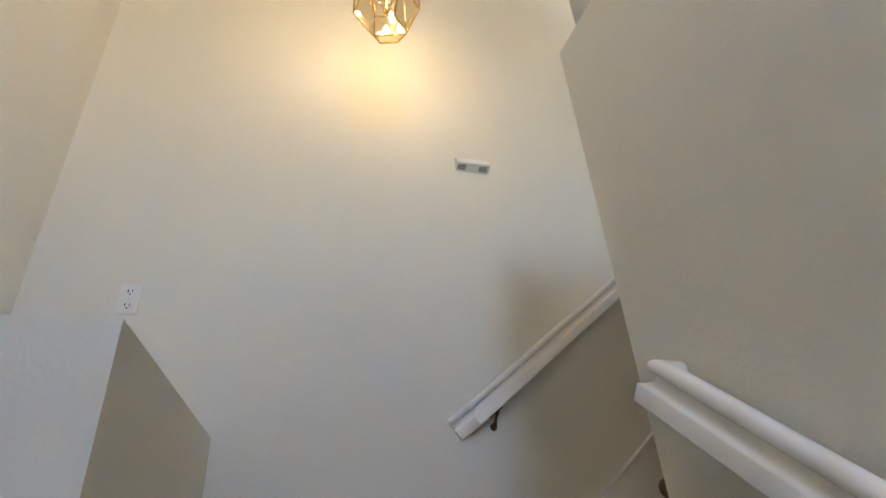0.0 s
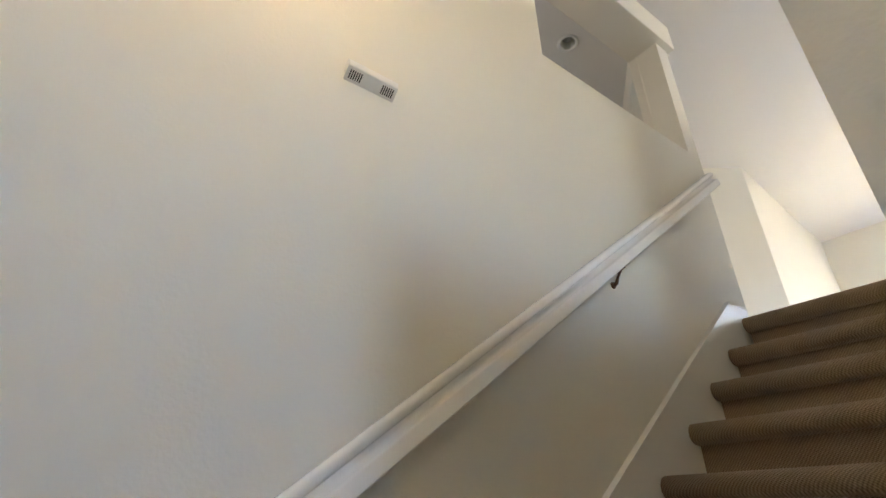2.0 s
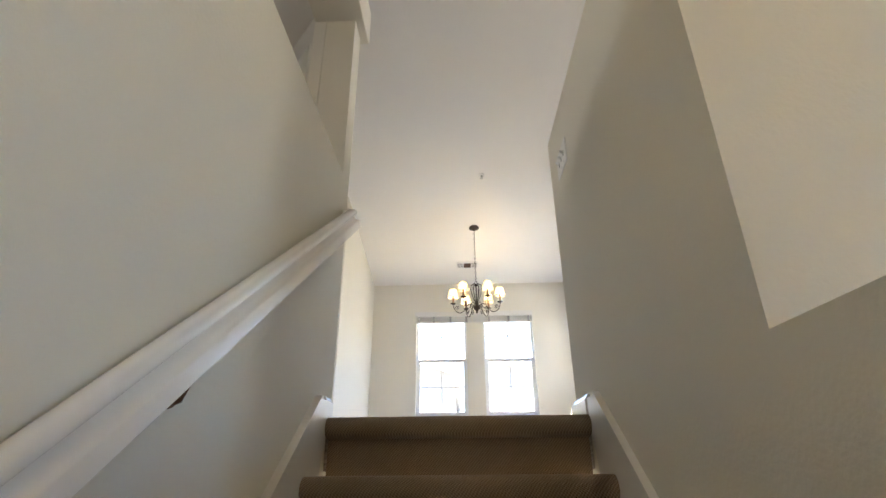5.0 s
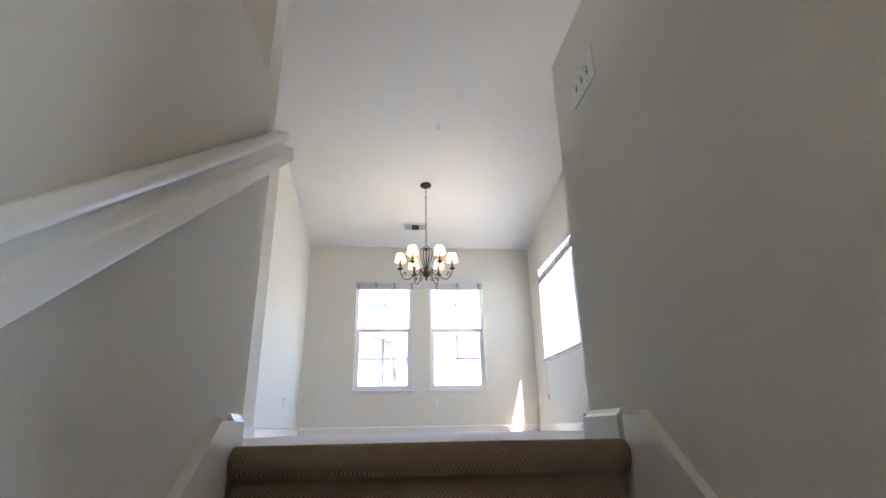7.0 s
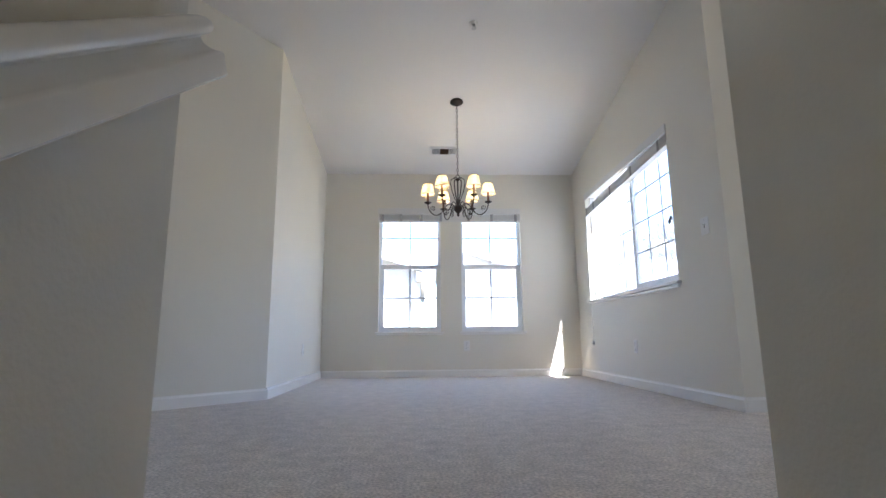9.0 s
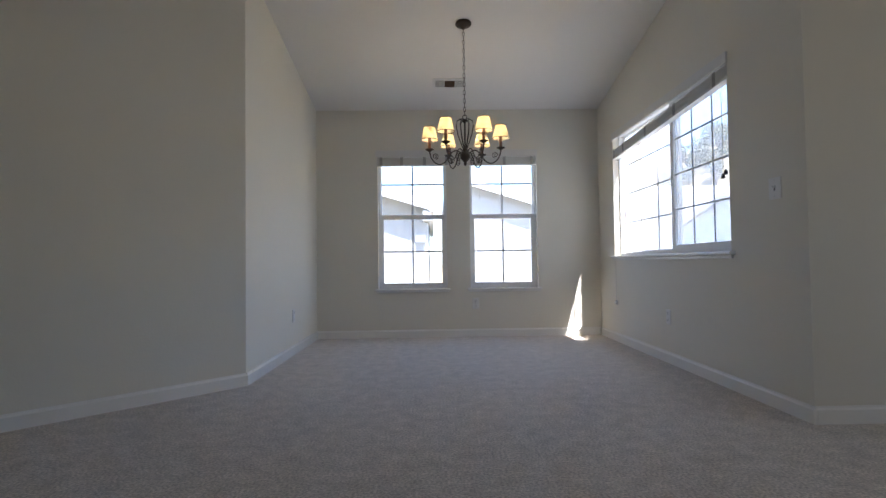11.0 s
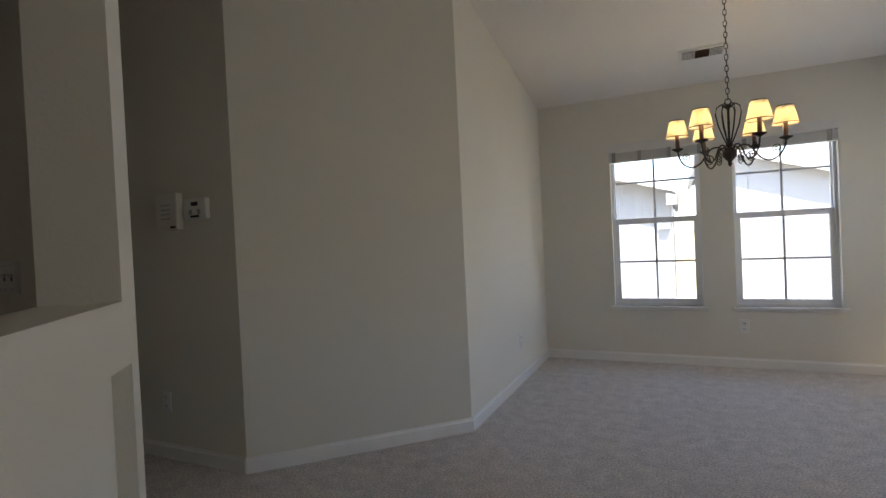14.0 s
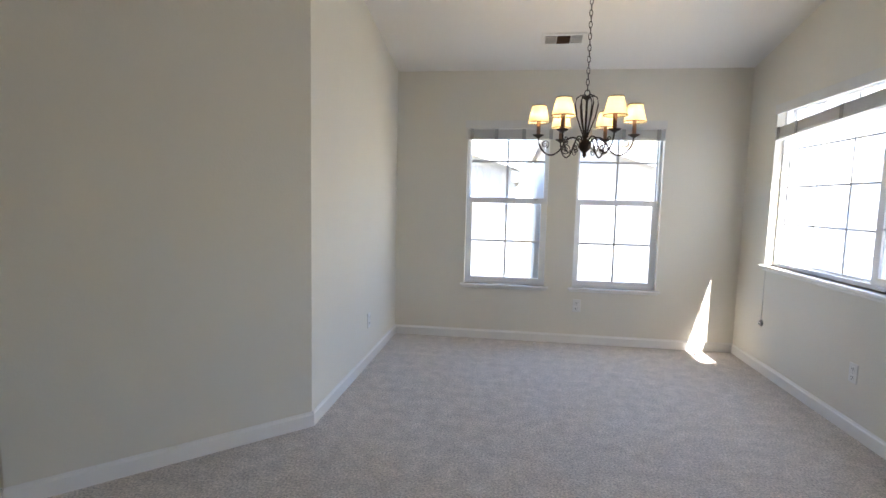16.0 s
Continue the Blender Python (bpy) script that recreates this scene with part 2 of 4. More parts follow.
def facing(place, way):
    """A pose at place on a wall: local -y points out of the wall along way, z up."""
    return Matrix.Translation(place) @ Matrix.Rotation(math.atan2(way[1], way[0]) + math.pi / 2, 4, "Z")


# ---- large structure ----
XL, XR, PY = -0.49, 0.521, -2.262
LAND = -1.85
RISE, RUN = 0.185, 0.247
LOW = -3.3


def tall(x0, x1, y0, y1, z0):
    """A wall between two faces that reaches the sloping ceiling."""
    return prism([(x0, y0, z0), (x0, y1, z0), (x0, y1, vault(y1)), (x0, y0, vault(y0))], (x1 - x0, 0, 0))


def join(*bms):
    out = bmesh.new()
    for b in bms:
        me = bpy.data.meshes.new("tmp")
        b.to_mesh(me)
        b.free()
        out.from_mesh(me)
        bpy.data.meshes.remove(me)
    return out


def pierced(us, vs, holes, place):
    """A wall in one piece with openings: a grid of cells, those in holes left out; place(u, v, d) gives the point at depth 0 or 1."""
    bm, known = bmesh.new(), {}

    def vert(i, j, d):
        if (i, j, d) not in known:
            known[i, j, d] = bm.verts.new(place(us[i], vs[j], d))
        return known[i, j, d]
    n, m = len(us) - 1, len(vs) - 1
    solid = lambda i, j: 0 <= i < n and 0 <= j < m and (i, j) not in holes
    for i in range(n):
        for j in range(m):
            if not solid(i, j):
                continue
            ring = ((i, j), (i + 1, j), (i + 1, j + 1), (i, j + 1))
            for d in (0, 1):
                bm.faces.new([vert(*c, d) for c in ring])
            for a, b, ni, nj in ((0, 1, i, j - 1), (1, 2, i + 1, j), (2, 3, i, j + 1), (3, 0, i - 1, j)):
                if not solid(ni, nj):
                    bm.faces.new((vert(*ring[a], 0), vert(*ring[b], 0), vert(*ring[b], 1), vert(*ring[a], 1)))
    bmesh.ops.recalc_face_normals(bm, faces=bm.faces)
    return bm


def along_y(x, thick):
    """Places a wall that runs along y at x; v None stands for the sloping ceiling."""
    return lambda u, v, d: (x + thick * d, u, vault(u) if v is None else v)


structure("wall_stair_west", join(tall(-0.71, XL, -3.87, -1.27, LOW),
          boxes(((-0.71, -1.27, LOW), (XL, 0.13, 1.09)), ((-0.71, 0.0, 1.09), (XL, 0.13, 2.05)))),
          PAINT, "off-white textured drywall with a pass-through opening above the stairs", "wall")
structure("beam_stair", boxes(((-0.71, -1.27, 2.05), (-0.445, 0.165, 2.28)), bevel=0.006),
          PAINT, "painted drywall header beam over the pass-through opening", "beam")
structure("wall_stair_east", boxes(((XR, PY, LOW), (XR + 0.12, -1.04, 0.03))), PAINT, "off-white textured drywall beside the carpeted stairs", "wall")
structure("half_wall_stair", boxes(((XR, -1.16, 0.03), (XR + 0.12, -1.04, 1.40)), ((XR, -1.04, LOW), (XR + 0.12, 0.27, 1.40))), PAINT, "off-white textured drywall half wall at the top of the stairs", "wall")
structure("wall_landing_north", boxes(((XR + 0.12, PY, LOW), (4.5, PY + 0.12, 0.03))), PAINT, "off-white textured drywall above the lower flight", "wall")
structure("ledge_landing", boxes(((XR + 0.12, PY + 0.12, -0.10), (4.5, -1.16, 0.03))), PAINT, "wide off-white drywall ledge over the lower flight", "ledge")
structure("wall_living_stair", prism([(XR + 0.12, y, z) for y, z in ((-1.16, -0.10), (-1.04, -0.10), (-1.04, vault(-1.04)), (-1.16, vault(-1.16)))], (3.86, 0, 0)), PAINT, "tall off-white drywall above the landing ledge", "wall")
structure("wall_entry_south", join(tall(-0.71, 4.62, -3.99, -3.87, LOW)), PAINT, "off-white drywall at the end of the stairwell", "wall")
structure("landing_half_wall", boxes(((XL, -3.87, LOW), (0.66, -3.2, -0.905))), PAINT, "off-white drywall half wall beside the landing", "wall")
structure("wall_entry_east", pierced((-3.87, -3.38, -2.55, -1.04), (LOW, 0.3, 1.8, None), {(1, 1)}, along_y(4.5, 0.12)),
          PAINT, "off-white drywall with a tall opening to daylight", "wall")

# dining room
W1, W2 = (-0.615, 0.135), (0.385, 1.125)
SILL, HEAD = 0.525, 1.99
RW, RSILL, RHEAD = (2.985, 4.95), 0.85, 2.075
BW = 5.40
structure("wall_dining_north", pierced((-1.44, *W1, *W2, 1.97), (-0.3, SILL, HEAD, 2.7), {(1, 1), (3, 1)}, lambda u, v, d: (u, BW + 0.16 * d, v)),
          PAINT, "off-white textured drywall with two tall window openings", "wall")
structure("wall_dining_east", pierced((2.35, *RW, BW), (-0.3, RSILL, RHEAD, None), {(1, 1)}, along_y(1.81, 0.16)),
          PAINT, "off-white textured drywall with a wide window opening", "wall")
structure("wall_living_north", join(tall(1.97, 6.0, 2.35, 2.5, -0.3)), PAINT, "off-white textured drywall beside the dining room", "wall")
structure("wall_living_east", pierced((-1.16, 0.2, 1.2, 2.5), (-0.3, 1.0, 2.0, None), {(1, 1)}, along_y(6.0, 0.15)),
          PAINT, "off-white drywall with an opening to daylight", "wall")
structure("wall_living_south", join(tall(4.5, 6.15, -1.28, -1.16, -0.3)), PAINT, "off-white drywall", "wall")
structure("wall_dining_west", join(tall(-1.44, -1.28, 3.34, BW, -0.3)), PAINT, "off-white textured drywall lit by the windows", "wall")
DX, DY = -2.22, 2.40
structure("wall_diagonal", prism([(-1.28, 3.34, -0.3), (DX, DY, -0.3), (DX, DY + 0.2, -0.3), (-1.44, 3.38, -0.3)], (0, 0, 4.0)),
          PAINT, "off-white textured drywall set at an angle", "wall")
structure("wall_hall_north", join(tall(-3.72, DX, DY, DY + 0.14, -0.3)), PAINT, "off-white drywall in the dim hall", "wall")
# closes the kitchen out of view; dark so the hall and kitchen stay dim
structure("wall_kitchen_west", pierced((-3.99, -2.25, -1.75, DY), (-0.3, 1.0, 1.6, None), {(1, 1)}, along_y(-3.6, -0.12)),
          BOUNCE_DARK, "unseen closing wall, kept dark to cut bounced light, with an added opening", "wall")
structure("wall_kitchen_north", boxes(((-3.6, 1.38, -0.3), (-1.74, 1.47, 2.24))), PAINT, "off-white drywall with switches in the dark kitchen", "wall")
structure("wall_kitchen_south", tall(-3.6, -0.71, -3.99, -3.87, -0.3), BOUNCE_DARK, "unseen kitchen closing wall, kept dark to cut bounced light", "wall")

# angled half wall between kitchen and hall: a is along, n is out of its face
AP, AD = Vector((-0.49, 0.13, 0)), Vector((-0.65, 0.76, 0))
AN = Vector((0.76, 0.65, 0))


def angled(a0, a1, n0, n1, z0, z1):
    q = [AP + AD * a + AN * n for a, n in ((a0, n0), (a1, n0), (a1, n1), (a0, n1))]
    return prism([(p.x, p.y, z0) for p in q], (0, 0, z1 - z0))


half = structure("half_wall_kitchen", angled(0.0, 1.715, -0.21, -0.057, -0.3, 1.08), PAINT, "painted drywall half wall with a recessed panel below the kitchen opening", "wall")
for a0, a1, z0, z1 in ((0.0, 1.653, 0.888, 1.08), (1.653, 1.715, -0.3, 1.08), (0.0, 0.3, -0.3, 0.888)):
    part("panel_frame", angled(a0, a1, -0.057, 0.0, z0, z1), PAINT, half)
for a0, a1 in ((0.0, 0.2), (1.60, 1.715)):
    structure("post_kitchen", angled(a0, a1, -0.21, 0.0, 1.08, 2.05), PAINT, "painted drywall post beside the kitchen opening", "post")
structure("beam_kitchen_angled", angled(0.05, 1.74, -0.21, 0.03, 2.05, 2.28), PAINT, "painted drywall header beam over the kitchen opening", "beam")
e0, e1 = AP + AD * 0.2 - AN * 0.2, AP + AD * 1.7 - AN * 0.2
CAN = (-0.945, -0.355)
flat = lambda *pts: prism([(x, y, 2.24) for x, y in pts], (0, 0, 0.04))
cl, cr, cs, cn = CAN[0] - 0.052, CAN[0] + 0.052, CAN[1] - 0.052, CAN[1] + 0.052
structure("ceiling_kitchen", join(flat((-3.6, -3.87), (-0.71, -3.87), (-0.71, cs), (-3.6, cs)), flat((-3.6, cs), (cl, cs), (cl, cn), (-3.6, cn)), flat((cr, cs), (-0.71, cs), (-0.71, cn), (cr, cn)),
          flat((-3.6, cn), (-0.71, cn), (-0.71, 0.0), (e0.x, e0.y), (e1.x, e1.y), (e1.x, 1.47), (-3.6, 1.47))),
          CEIL, "flat white kitchen ceiling", "ceiling")
structure("ceiling", join(*(prism([(x0, y0, vault(y0)), (x0, y1, vault(y1)), (x0, y1, vault(y1) + 0.12), (x0, y0, vault(y0) + 0.12)], (x1 - x0, 0, 0))
          for x0, x1, y0, y1 in ((-3.8, 1.97, 5.56, 2.5), (-3.8, 6.15, 2.5, -4.1)))),
          CEIL, "white textured vaulted ceiling sloping down to the windows", "ceiling")
# added out of view: trims the sun that enters by the wide window
structure("sun_blocker_upper", boxes(((1.97, 2.35, 2.9), (7.0, 2.5, 4.6))), STUCCO, "unseen slab above the ceiling that blocks sun from part of the wide window", "wall")
structure("floor", boxes(((-3.6, 0.13, -0.2), (1.81, BW, 0.0)), ((XL, 0.08, -0.17), (XR, 0.13, 0.0)),
          ((XR + 0.12, -1.04, -0.2), (6.0, 0.13, 0.0)), ((1.81, 0.13, -0.2), (6.0, 2.35, 0.0))),
          CARPET, "grey-beige wall-to-wall cut-pile carpet", "carpet")
structure("floor_kitchen", boxes(((-3.6, -3.87, -0.2), (-0.71, 0.13, 0.0))), KITCHEN_FLOOR, "unseen kitchen floor, kept dark to cut bounced light", "floor")
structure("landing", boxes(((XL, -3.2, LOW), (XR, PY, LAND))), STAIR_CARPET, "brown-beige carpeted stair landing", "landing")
structure("entry_floor", boxes(((2.0, -3.87, LOW), (4.5, PY, LAND - 6 * RISE))), STAIR_CARPET, "carpeted entry floor", "floor")

# ---- stairs ----
def step_mesh(width, depth, rise):
    """One carpeted step: tread, wrapped round nosing and riser; local y runs up the flight, origin at the nosing line on top."""
    r, over = 0.038, 0.035
    out = [(depth + 0.02, 0.0), (0.012, 0.0)]
    for k in range(1, 8):
        a = math.pi / 2 + math.pi * k / 7
        out.append((0.012 + r * math.cos(a) * 1.1, -r + r * math.sin(a)))
    out += [(over, -2 * r - 0.002), (over, -rise - 0.02), (depth + 0.02, -rise - 0.02)]
    bm = prism([(-width / 2, y, z) for y, z in out], (width, 0, 0))
    for f in bm.faces:
        f.smooth = abs(f.normal.x) < 0.5 and f.calc_area() < 0.02 * width
    return bm


first = None
flight = thing("staircase", pose(0.0165, 0, 0.0), "brown-beige berber carpeted stairs with rounded nosings", "stairs")
for k in range(10):
    if first is None:
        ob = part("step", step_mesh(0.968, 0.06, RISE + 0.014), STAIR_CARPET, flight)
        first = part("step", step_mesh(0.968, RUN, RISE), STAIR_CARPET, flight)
        first.location = (0, -RUN, -RISE)
    elif k == 1:
        continue
    else:
        ob = new("step", first.data)
        ob.parent = flight
    ob.location = (0, -RUN * k, -RISE * k + (0.016 if k == 0 else 0.002))
lower = thing("staircase", pose(XR, -3.05, LAND), "brown-beige carpeted lower flight of stairs", "stairs")
low_mesh = None
for k in range(6):
    if low_mesh is None:
        ob = part("step", step_mesh(1.62, RUN, RISE), STAIR_CARPET, lower)
        low_mesh = ob.data
    else:
        ob = new("step", low_mesh)
        ob.parent = lower
    ob.matrix_local = pose(0.13 + RUN * k, 0, -RISE * k, 0, 0, 90)


def skirt(name, x0, x1):
    top = lambda y: 0.07 + 0.745 * (y + 0.11)
    pts = [(x0, 0.0, 0.0), (x0, 0.0, 0.075), (x0, -0.11, 0.07), (x0, -2.22, top(-2.22)), (x0, -2.22, top(-2.22) - 0.42), (x0, -0.11, -0.35)]
    bm = prism(pts, (x1 - x0, 0, 0))
    ob = structure(name, bm, TRIM, "white painted stair skirt board", "skirt board")
    lip = prism([(x0, -0.11, 0.07), (x0, -0.11, 0.082), (x0, -2.22, top(-2.22) + 0.012), (x0, -2.22, top(-2.22))], ((x1 - x0) * 1.25, 0, 0))
    part("cap", lip, TRIM, ob)
    return ob


skirt("baseboard_stair_west", XL, XL + 0.021)
skirt("baseboard_stair_east", XR, XR - 0.019)


# ---- baseboards ----
def baseboard(name, a, b, n, h=0.085, t=0.014):
    """A moulded board along the wall from a to b; n points into the room."""
    a, b, n = Vector((*a, 0)), Vector((*b, 0)), Vector((*n, 0)).normalized()
    prof = ((0, 0), (t, 0), (t, h * 0.80), (t * 0.55, h * 0.90), (t * 0.4, h), (0, h))
    bm = prism([a + n * u + Vector((0, 0, v)) for u, v in prof], b - a)
    return structure(name, bm, TRIM, "white painted moulded baseboard", "baseboard")


baseboard("baseboard_north", (-1.28, BW), (1.81, BW), (0, -1))
baseboard("baseboard_east", (1.81, 2.336), (1.81, BW - 0.015), (-1, 0))
baseboard("baseboard_living", (1.812, 2.35), (6.0, 2.35), (0, -1))
baseboard("baseboard_west", (-1.28, 3.335), (-1.28, BW - 0.015), (1, 0))
baseboard("baseboard_diagonal", (-1.274, 3.346), (DX, DY), (1, -1))
baseboard("baseboard_hall", (DX, DY), (-3.6, DY), (0, -1))
baseboard("baseboard_stair_end_west", (XL, 0.0), (XL, 0.08), (1, 0), 0.092, 0.02)
baseboard("baseboard_stair_end_east", (XR, 0.03), (XR, 0.275), (-1, 0), 0.092, 0.02)
baseboard("baseboard_guard_end", (XR - 0.02, 0.27), (XR + 0.12, 0.27), (0, 1))


# ---- handrails ----
RAIL = [(0.018, -0.036), (0.063, -0.036), (0.066, -0.033), (0.066, 0.000), (0.064, 0.003), (0.056, 0.006), (0.049, 0.011), (0.044, 0.018), (0.042, 0.026),
        (0.044, 0.029), (0.052, 0.030), (0.057, 0.034), (0.059, 0.041), (0.057, 0.049), (0.051, 0.055), (0.043, 0.058), (0.030, 0.058), (0.022, 0.055), (0.018, 0.048)]



def handrail(start, end, out, brackets, label):
    """start is the low end, end the high end of the rail's top line, on the wall's face; out is the way off the wall. The ends are mitred back into the wall."""
    s, e, n = Vector(start), Vector(end), Vector(out)
    t = (e - s).normalized()
    u = n.cross(t)
    if u.z < 0:
        u = -u
    rail = thing("handrail", Matrix.Translation(s), label, "handrail")
    local = lambda p: p - s

    def tube(a_pt, b_pt):
        bm = bmesh.new()
        lo, hi = [bm.verts.new(p) for p in a_pt], [bm.verts.new(p) for p in b_pt]
        k = len(lo)
        for i in range(k):
            bm.faces.new((lo[i], hi[i], hi[(i + 1) % k], lo[(i + 1) % k]))
        bm.faces.new(lo)
        bm.faces.new(hi)
        bmesh.ops.recalc_face_normals(bm, faces=bm.faces)
        for f in bm.faces:
            f.smooth = len(f.verts) == 4
        for edge in bm.edges:
            edge.smooth = edge.calc_face_angle() < radians(40)
        return bm
    low = [local(s + n * a + u * (b - 0.058) - t * (a - 0.075)) for a, b in RAIL]
    high = [local(e + n * a + u * (b - 0.058) + t * a) for a, b in RAIL]
    part("rail", tube(low, high), TRIM, rail)
    part("return", tube([local(s + u * (b - 0.058) + n * a * 0.15 - t * 0.066) for a, b in RAIL], low), TRIM, rail)
    part("return", tube([local(e + u * (b - 0.058) + t * a) for a, b in RAIL], high), TRIM, rail)
    for f in brackets:
        c = s + (e - s) * f + u * -0.100
        b = part("bracket", sweep([local(c + Vector((0, 0, -0.048)) + n * 0.004), local(c + Vector((0, 0, -0.044)) + n * 0.018), local(c + Vector((0, 0, -0.020)) + n * 0.030), local(c + n * 0.042 + t * 0.012)], [0.009, 0.008, 0.0055, 0.0055], 10), BRACKET, rail, "dark bronze bracket")
        part("rosette", sweep([local(c + Vector((0, 0, -0.046))), local(c + Vector((0, 0, -0.046)) + n * 0.008)], [0.015, 0.012], 14), BRACKET, b)
        part("saddle", prism([local(c + n * 0.03 - t * 0.03), local(c + n * 0.055 - t * 0.03), local(c + n * 0.055 + t * 0.03), local(c + n * 0.03 + t * 0.03)], u * 0.003), BRACKET, b)
    return rail


RS = 0.735
handrail((XL, -2.325, 0.925 + RS * (-2.325 - 0.055)), (XL, 0.040, 0.925 - RS * 0.015), (1, 0, 0), (0.034, 0.517), "white painted moulded handrail on dark bronze brackets")
handrail((2.05, PY, -0.972 - 0.765 * (2.05 - 0.680)), (0.680, PY, -0.972), (0, -1, 0), (0.2, 0.62), "white painted moulded handrail along the lower flight")


# ---- windows ----
def pane(parent, a, b, glass=GLASS):
    p = part("pane", boxes((a, b)), glass, parent)
    p.visible_shadow = False
    return p


def hung_window(name, x0, x1):
    w = structure(name, boxes(((x0, 0.06, SILL), (x0 + 0.022, 0.13, HEAD)), ((x1 - 0.022, 0.06, SILL), (x1, 0.13, HEAD)), ((x0 + 0.022, 0.06, HEAD - 0.03), (x1 - 0.022, 0.13, HEAD)), ((x0 + 0.022, 0.06, SILL), (x1 - 0.022, 0.13, SILL + 0.022))),
                  VINYL, "white vinyl single-hung window with grilles and a raised blind", "window")
    w.location.y = BW
    cx, mid = (x0 + x1) / 2, 1.315
    a, b = x0 + 0.022, x1 - 0.022
    up = part("upper_sash", boxes(((a, 0.10, mid - 0.02), (a + 0.012, 0.125, HEAD - 0.03)), ((b - 0.012, 0.10, mid - 0.02), (b, 0.125, HEAD - 0.03)), ((a + 0.012, 0.10, mid - 0.02), (b - 0.012, 0.125, mid + 0.012))), VINYL, w)
    pane(up, (a + 0.012, 0.112, mid + 0.012), (b - 0.012, 0.116, HEAD - 0.03))
    s = 0.034
    lo = part("lower_sash", boxes(((a, 0.066, SILL + 0.022), (a + s, 0.096, mid + 0.02)), ((b - s, 0.066, SILL + 0.022), (b, 0.096, mid + 0.02)), ((a + s, 0.066, mid - 0.03), (b - s, 0.096, mid + 0.02)), ((a + s, 0.066, SILL + 0.022), (b - s, 0.096, SILL + 0.058))), VINYL, w)
    pane(lo, (a + s, 0.079, SILL + 0.058), (b - s, 0.083, mid - 0.03))
    part("latch", boxes(((b - 0.10, 0.052, mid + 0.006), (b - 0.065, 0.066, mid + 0.018)), bevel=0.003), GREYVENT, lo)
    g = 0.009
    for sash, y, z0, z1, zm in ((up, 0.106, mid + 0.012, HEAD - 0.03, 1.675), (lo, 0.073, SILL + 0.058, mid - 0.03, 0.93)):
        part("muntin", boxes(((cx - g, y, z0), (cx + g, y + 0.006, z1))), MUNTIN_BACKLIT, sash)
        part("muntin", boxes(((a + 0.012, y - 0.002, zm - g), (b - 0.012, y + 0.004, zm + g))), MUNTIN_BACKLIT, sash)
    part("sill", boxes(((x0 - 0.035, -0.035, SILL - 0.022), (x1 + 0.035, 0.06, SILL)), bevel=0.005), TRIM, w, "white painted window sill")
    part("apron", boxes(((x0 - 0.02, -0.014, SILL - 0.04), (x1 + 0.02, 0.0, SILL - 0.023)), bevel=0.003), TRIM, w)
    return w


hung_window("window_1", *W1)
hung_window("window_2", *W2)


def slider_window():
    y0, y1, m = RW[0], RW[1], 3.83
    w = structure("window_3", boxes(((1.87, y0, RSILL), (1.95, y0 + 0.022, RHEAD)), ((1.87, y1 - 0.022, RSILL), (1.95, y1, RHEAD)), ((1.87, y0 + 0.022, RHEAD - 0.03), (1.95, y1 - 0.022, RHEAD)), ((1.87, y0 + 0.022, RSILL), (1.95, y1 - 0.022, RSILL + 0.025))),
                  VINYL, "white vinyl sliding window with grilles and a raised blind", "window")
    a, b, z0, z1 = y0 + 0.022, y1 - 0.022, RSILL + 0.025, RHEAD - 0.03
    s = 0.042
    near = part("sliding_sash", boxes(((1.875, a, z0), (1.905, a + 0.012, z1)), ((1.875, m - 0.01, z0), (1.905, m + s, z1)), ((1.875, a + 0.012, z0), (1.905, m - 0.01, z0 + s)), ((1.875, a + 0.012, z1 - 0.03), (1.905, m - 0.01, z1))), VINYL, w)
    pane(near, (1.888, a + 0.012, z0 + s), (1.892, m - 0.01, z1 - 0.03), HAZY_NEAR)
    far = part("fixed_sash", boxes(((1.915, m - 0.01, z0), (1.94, m + 0.02, z1)), ((1.915, b - 0.015, z0), (1.94, b, z1)), ((1.915, m + 0.02, z0), (1.94, b - 0.015, z0 + 0.015)), ((1.915, m + 0.02, z1 - 0.015), (1.94, b - 0.015, z1))), VINYL, w)
    pane(far, (1.926, m + 0.02, z0 + 0.015), (1.93, b - 0.015, z1 - 0.015), HAZY_FAR)
    g = 0.006
    for sash, x, p0, p1, q0, q1 in ((near, 1.882, a + 0.012, m - 0.01, z0 + s, z1 - 0.03), (far, 1.92, m + 0.02, b - 0.015, z0 + 0.015, z1 - 0.015)):
        for k in (1, 2):
            y = p0 + (p1 - p0) * k / 3
            part("muntin", boxes(((x, y - g, q0), (x + 0.006, y + g, q1))), MUNTIN_BACKLIT, sash)
        for k in (1, 2, 3):
            z = q0 + (q1 - q0) * k / 4
            part("muntin", boxes(((x - 0.002, p0, z - g), (x + 0.004, p1, z + g))), MUNTIN_BACKLIT, sash)
    part("sill", boxes(((1.772, y0 - 0.04, RSILL - 0.024), (1.87, y1 + 0.03, RSILL)), bevel=0.006), TRIM, w, "white painted window sill")
    part("apron", boxes(((1.796, y0 - 0.02, RSILL - 0.046), (1.81, y1 + 0.015, RSILL - 0.025)), bevel=0.003), TRIM, w)
    return w


slider_window()


